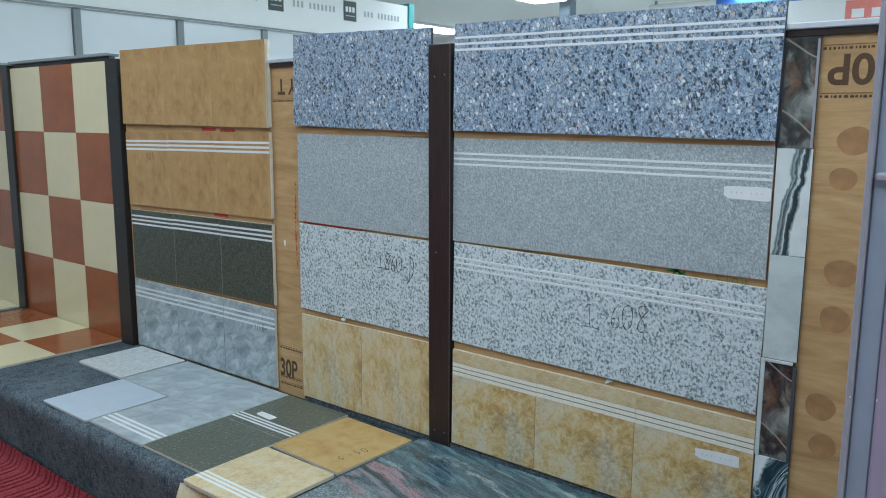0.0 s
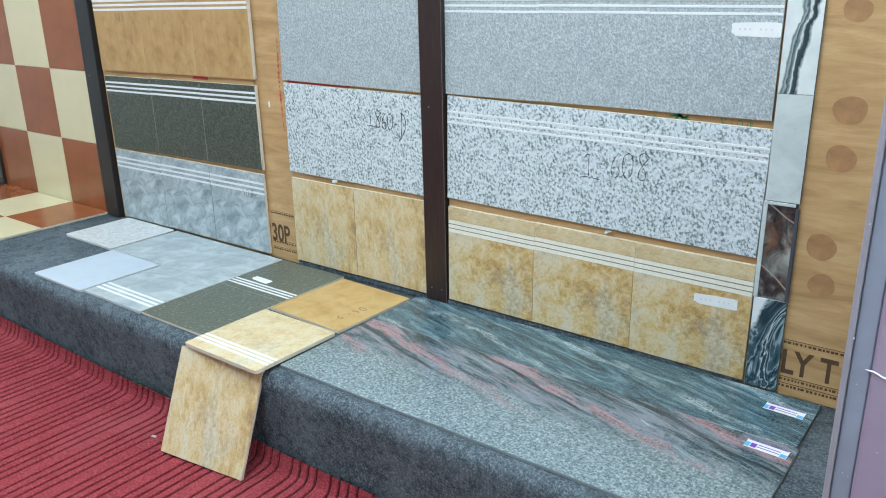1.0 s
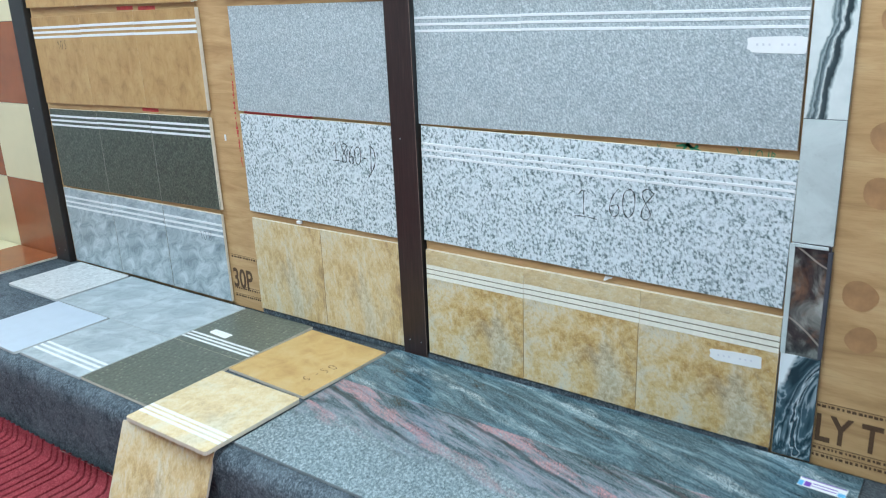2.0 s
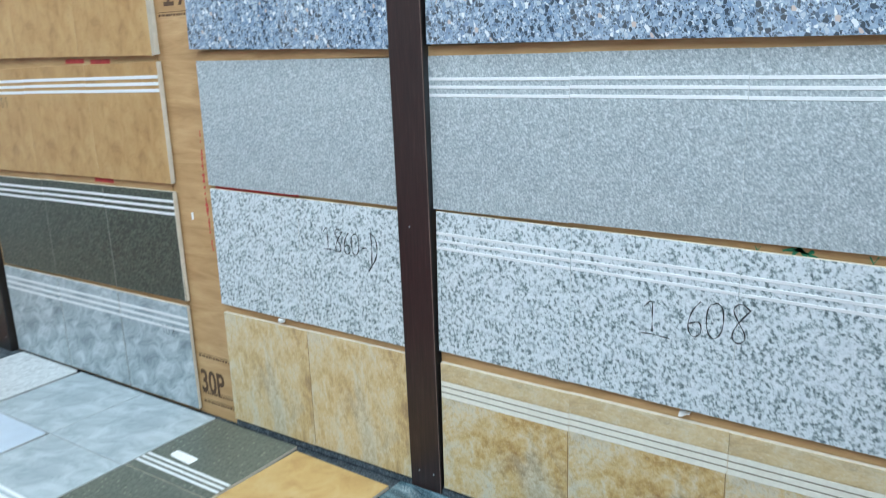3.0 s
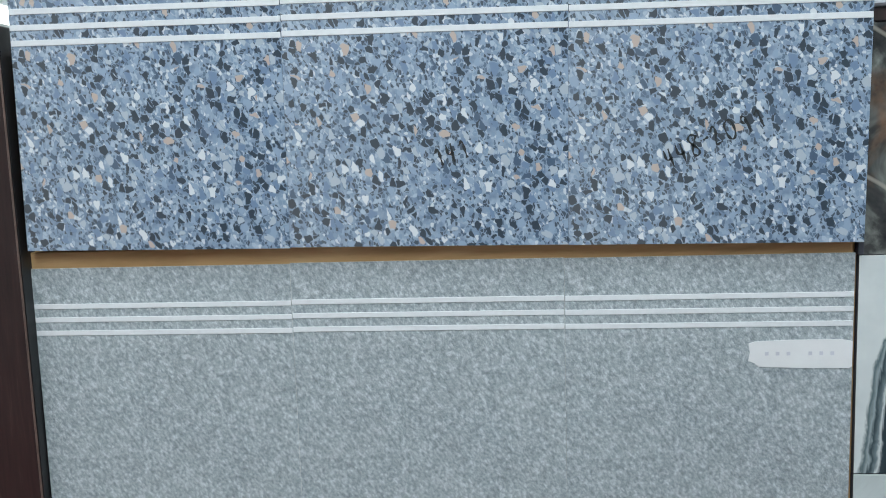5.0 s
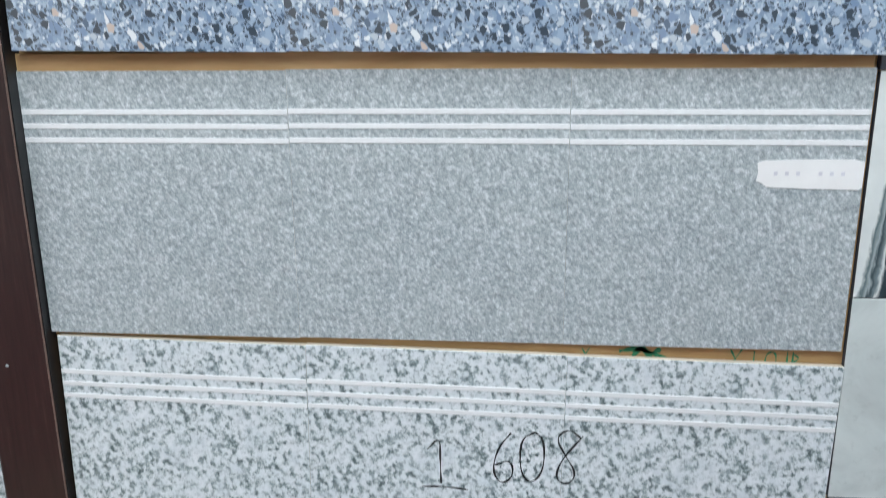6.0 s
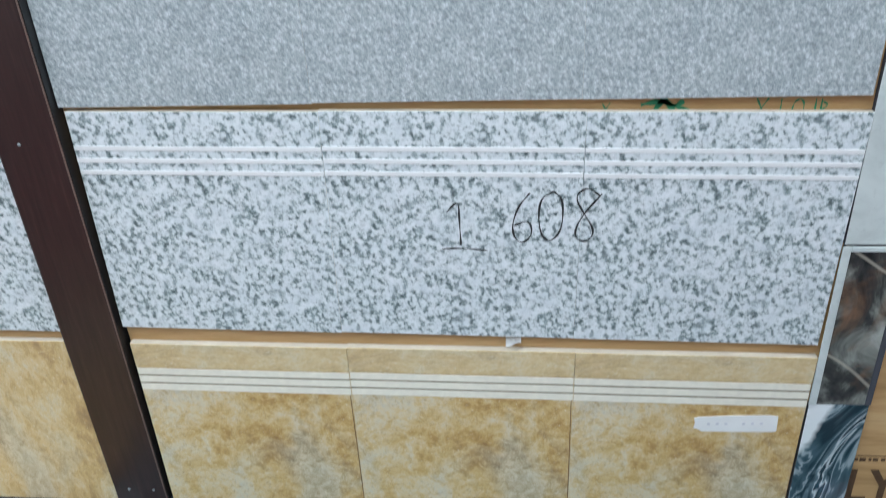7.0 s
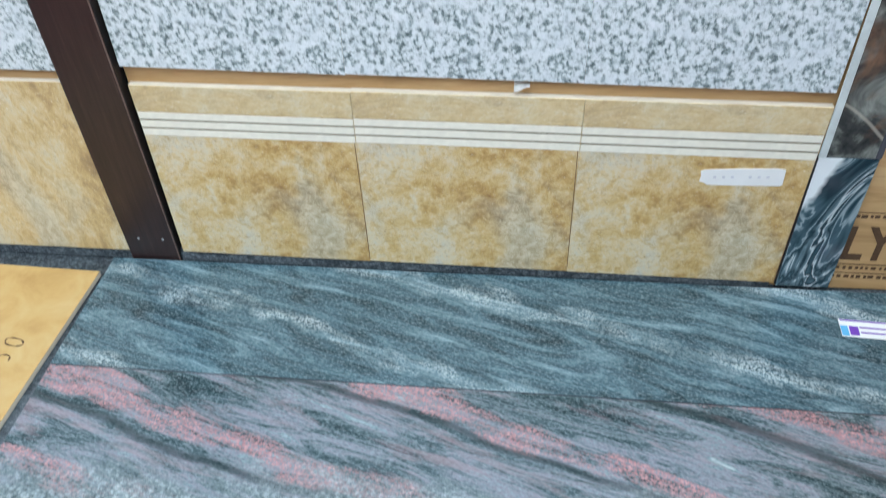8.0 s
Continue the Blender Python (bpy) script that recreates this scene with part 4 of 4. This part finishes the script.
# ---- the second board: tan, dark green and pale grey stair tiles ----
board2 = base("tile_display_board", (0, 0, 0), "display board with tan, dark green and pale grey tiles", "display board")
part("plywood_sheet", box(-3.28, 1.8522, 0.279, -2.312, 1.870, 1.487, 0.001), M_PLY, board2, "golden plywood sheet")
part("top_cap", box(-3.28, 1.845, 1.489, -2.312, 1.89, 1.503, 0.002), M_ALU, board2, "thin grey metal top cap")
F2 = 1.841
tile_row(board2, -3.255, 0.291, -2.296, 0.294, 3, 0.302, M_CLOUD, 0.0105, F2, (0.036, 0.055, 0.074), 0.0075)
tile_row(board2, -3.250, 0.6015, -2.292, 0.613, 3, 0.301, M_DARK, 0.0105, F2, (0.026, 0.043, 0.060), 0.0075)
tile_row(board2, -3.263, 0.925, -2.297, 0.935, 3, 0.313, M_TAN, 0.0105, F2, (0.038, 0.055, 0.072), 0.0085)
tile_row(board2, -3.271, 1.273, -2.306, 1.263, 3, 0.309, M_TAN, 0.0125, 1.836)
for jx in (-2.931, -2.6115):
    part("joint", box(jx - 0.0012, F2 - 0.0004, 0.607, jx + 0.0012, F2 + 0.004, 0.902, 0), M_JOINT, board2, "pale joint")
    part("joint", box(jx - 0.0010, F2 - 0.0004, 0.290, jx + 0.0010, F2 + 0.004, 0.590, 0), M_JOINT, board2, "pale joint")
for z0, z1 in ((0.615, 0.912), (0.937, 1.248), (1.265, 1.57)):
    part("white_edge", box(-2.2965, 1.8395, z0, -2.2935, 1.852, z1, 0.0006), M_BODY, board2, "pale tile edge")
for x, z in ((-2.72, 1.255), (-2.60, 1.252), (-2.66, 0.9235)):
    part("red_marking", box(x, 1.8515, z - 0.006, x + 0.09, 1.8523, z + 0.006, 0), M_REDINK, board2)
handwriting([("1", 0.0, 0.0), ("0", 0.02, 0.0), ("8", 0.045, 0.0)], 0.028, 0.002, board2, pose(-2.42, F2, 0.500))
handwriting([("1", 0.0, 0.0), ("0", 0.02, 0.0), ("5", 0.045, 0.0)], 0.028, 0.003, board2, pose(-3.11, F2, 1.125))

# ---- chequered bays ----
COLW, ROWH = 0.3233, 0.3165


def chequer_bay(x1, flip, cols):
    x0 = x1 - cols * COLW
    ob = base("chequered_tile_board", (0, 0, 0), "board of cream and terracotta chequered glazed tiles", "display board", "chequered bays")
    part("backing", box(x0, 1.853, 0.279, x1, 1.88, 1.562, 0.001), M_BLACKPOST, ob)
    part("top_cap", box(x0, 1.835, 1.564, x1, 1.90, 1.578, 0.002), M_MULL, ob, "grey top cap")
    for c in range(cols):
        for rr in range(4):
            mat = M_CREAM if (c + rr + flip) % 2 == 0 else M_TERRA
            tile("tile", COLW - 0.0015, ROWH - 0.0015, 0.009, mat, ob, pose(x1 - (c + 1) * COLW, 1.8525, 1.5455 - (rr + 1) * ROWH))
        for rr in range(2):
            mat = M_CREAM if (c + rr + flip + 1) % 2 == 0 else M_TERRA
            tile("floor_tile", COLW - 0.0015, 0.3085, 0.010, mat, ob, pose(x1 - (c + 1) * COLW, 1.84 - 0.31 * (rr + 1), 0.2785, -90, 0, 0))
    return ob


chequer_bay(-3.3855, 0, 3)
chequer_bay(-4.4365, 1, 3)

# ---- loose samples lying on the platform ----
TOP = 0.2778


def sample(name, label, x0, y0, x1, y1, face, z=TOP, t=0.009, turn=0.0, stripes=(), stripe_w=0.007, stripe_mat=None, r=0.0, body=None, lean=0.0):
    """A tile lying face up, with its lower left corner at x0, y0."""
    ob = new(name, slab_mesh(x1 - x0, y1 - y0, t, face, body or M_BODY, r))
    ob.matrix_basis = pose(x0, y0, z, -90, 0, 0) @ pose(0, 0, 0, lean, turn, 0)
    tagged(ob, label, "tile", "loose tile samples")
    for s in stripes:
        st = new("stripe", stripe_mesh(x1 - x0, stripe_w, stripe_mat or M_STRIPE))
        st.parent = ob
        st.location = (0, -t, s)
    return ob


sample("floor_tile_sample", "white speckled floor tile lying on the carpeted platform", -3.225, 1.545, -2.885, 1.838, M_SPECK, r=0.012, body=M_PALEBODY)
sample("floor_tile_sample", "plain pale blue floor tile lying on the carpeted platform", -2.862, 1.232, -2.555, 1.541, M_PALEBLUE, r=0.008, body=M_PALEBODY)
sample("floor_tile_sample", "pale grey stone-look floor tile beside the tile board", -2.868, 1.545, -2.545, 1.836, M_CLOUDF, body=M_PALEBODY)
sample("floor_tile_sample", "pale grey stone-look floor tile beside the tile board", -2.5425, 1.545, -2.2225, 1.836, M_CLOUDF, body=M_PALEBODY)
sample("stair_tread_tile", "pale grey stair tread tile with three white grooves", -2.5425, 1.243, -2.2225, 1.543, M_CLOUDF, body=M_PALEBODY, stripes=(0.045, 0.066, 0.087), stripe_w=0.010)
sample("floor_tile_sample", "dark green dimpled floor tile with pale edge", -2.2175, 1.248, -1.9115, 1.551, M_DARKF)
back_dark = sample("stair_tread_tile", "dark green stair tread tile with three white grooves", -2.2175, 1.5525, -1.9115, 1.836, M_DARKF, stripes=(0.030, 0.047, 0.064), stripe_w=0.008)
torn_label(0.085, 0.030, back_dark, pose(0.055, -0.009, 0.083, 0, 3, 0))
ochre = sample("floor_tile_sample", "plain ochre floor tile with marker writing", -1.9035, 1.5005, -1.6010, 1.8165, M_OCHRE, z=TOP + 0.001, turn=1.8)
handwriting([("G", 0.0, 0.0), ("-", 0.035, 0.0), ("5", 0.060, 0.0), ("0", 0.088, 0.0)], 0.030, 0.0028, ochre, pose(0.248, -0.009, 0.065, 0, -83, 0), M_STAMP, "brown marker handwriting")
tread = sample("stair_tread_tile", "pale yellow stair tread tile overhanging the platform edge", -1.8900, 1.172, -1.5855, 1.466, M_YFLOOR, z=TOP + 0.009, t=0.011, stripes=(0.042, 0.058, 0.074), stripe_w=0.009, stripe_mat=M_STRIPE, r=0.008)
riser = new("stair_riser_tile", slab_mesh(0.303, 0.300, 0.009, M_YRISER, M_BODY, 0.003))
riser.matrix_basis = pose(-1.893, 1.062, 0.0040, -24.0, 0, 7.5)
tagged(riser, "streaked yellow riser tile leaning against the platform front", "tile", "loose tile samples")

dark_riser = sample("granite_riser_slab", "polished dark green granite riser slab with white streaks", -1.5835, 1.6215, -0.372, 1.842, M_RISER, t=0.008, body=M_DARKBODY_SHADE)
pink_tread = sample("granite_tread_slab", "polished granite tread slab with pink veins and grey speckle", -1.5820, 1.250, -0.366, 1.620, M_TREAD, t=0.008, body=M_MULL)


def price_label(x, y, turn):
    ob = new("price_label")
    ob.location = (x, y, TOP + 0.0083)
    ob.rotation_euler = (0, 0, radians(turn))
    tagged(ob, "small white printed label with violet and cyan corners", "label", "labels on the granite slabs")
    part("paper", box(0, 0, 0, 0.088, 0.033, 0.0008, 0.0002), M_PAPER, ob)
    part("violet_band", box(0.012, 0.003, 0.0009, 0.024, 0.020, 0.0012, 0), M_VIOLET, ob)
    part("cyan_corner", box(0.0005, 0.001, 0.0009, 0.010, 0.020, 0.0012, 0), M_CYAN, ob)
    part("cyan_corner", box(0.074, 0.001, 0.0009, 0.0875, 0.014, 0.0012, 0), M_CYAN, ob)
    part("violet_line", box(0.002, 0.0295, 0.0009, 0.086, 0.032, 0.0012, 0), M_VIOLET, ob)
    for k in range(2):
        part("print_bar", box(0.026, 0.008 + 0.0095 * k, 0.0009, 0.072, 0.0105 + 0.0095 * k, 0.0012, 0), M_VIOLET, ob)


price_label(-0.480, 1.752, -3.0)
price_label(-0.467, 1.567, -3.0)

# ---- the enamelled metal panel beside the boards ----
panel = base("metal_panel", (-0.244, 1.17, 0.0), "lilac grey enamelled metal side panel of a display stand", "metal panel")
part("rim", box(0.0, -0.004, 0.0, 0.008, 0.022, 1.62, 0.002), M_RIM, panel, "pale chipped rim")
part("channel", box(0.0085, 0.006, 0.0, 0.036, 0.022, 1.62, 0.002), M_CHANNEL, panel, "blue-grey channel")
part("face", box(0.0365, 0.0, 0.0, 0.60, 0.022, 1.215, 0.004, 2), M_LILAC, panel, "lilac face")
part("upper_face", box(0.0365, 0.010, 1.228, 0.60, 0.022, 1.62, 0.003), M_SKYMETAL, panel, "pale blue-grey upper face")
part("ledge", box(0.012, -0.006, 1.2155, 0.60, 0.022, 1.2275, 0.003), M_RIM, panel, "pale ledge")
bm = bmesh.new()
prev = None
for i in range(15):
    x = 0.028 + 0.012 * i
    z = 0.706 - 0.012 * i / 14 + 0.003 * math.sin(i * 1.9)
    hgt = 0.0005 + 0.0014 * abs(math.sin(i * 0.9))
    yy = -0.0012 if x > 0.037 else 0.0045
    cur = [bm.verts.new((x, yy, z - hgt)), bm.verts.new((x, yy - 0.002, z)), bm.verts.new((x, yy, z + hgt))]
    if prev:
        bm.faces.new((prev[0], cur[0], cur[1], prev[1]))
        bm.faces.new((prev[1], cur[1], cur[2], prev[2]))
    prev = cur
part("torn_tape", bm, M_PAPER, panel, "ragged strip of torn white tape")
rnd = random.Random(4)
for k in range(14):
    x, z = rnd.uniform(0.0, 0.12), rnd.uniform(0.45, 1.2)
    s = rnd.uniform(0.0008, 0.002)
    yy = -0.0046 if x < 0.008 else (0.0055 if x < 0.036 else -0.0006)
    part("paint_chip", box(x, yy, z, x + s, yy + 0.001, z + s * rnd.uniform(0.6, 2.0), 0), M_PAPER, panel)
scrap = new("paper_scrap", bpy.data.meshes.new("paper_scrap"))
bm = bmesh.new()
quad = [bm.verts.new(p) for p in ((0, 0, 0.003), (0.02, 0.004, 0.0035), (0.018, 0.010, 0.007), (0.002, 0.008, 0.005))]
bm.faces.new(quad)
bmesh.ops.solidify(bm, geom=bm.faces[:], thickness=0.0005)
bm.to_mesh(scrap.data)
bm.free()
scrap.data.materials.append(M_PAPER)
scrap.location = (-1.99, 1.085, 0.0)
tagged(scrap, "tiny white paper scrap on the red carpet", "paper scrap")
clip_m = base("cable_clip", (-0.405, 1.846, 1.5035), "small white clip on the top cap", "clip")
part("loop", box(0.05, -0.01, 0.0, 0.075, 0.01, 0.012, 0.004, 2), M_PAPER, clip_m)
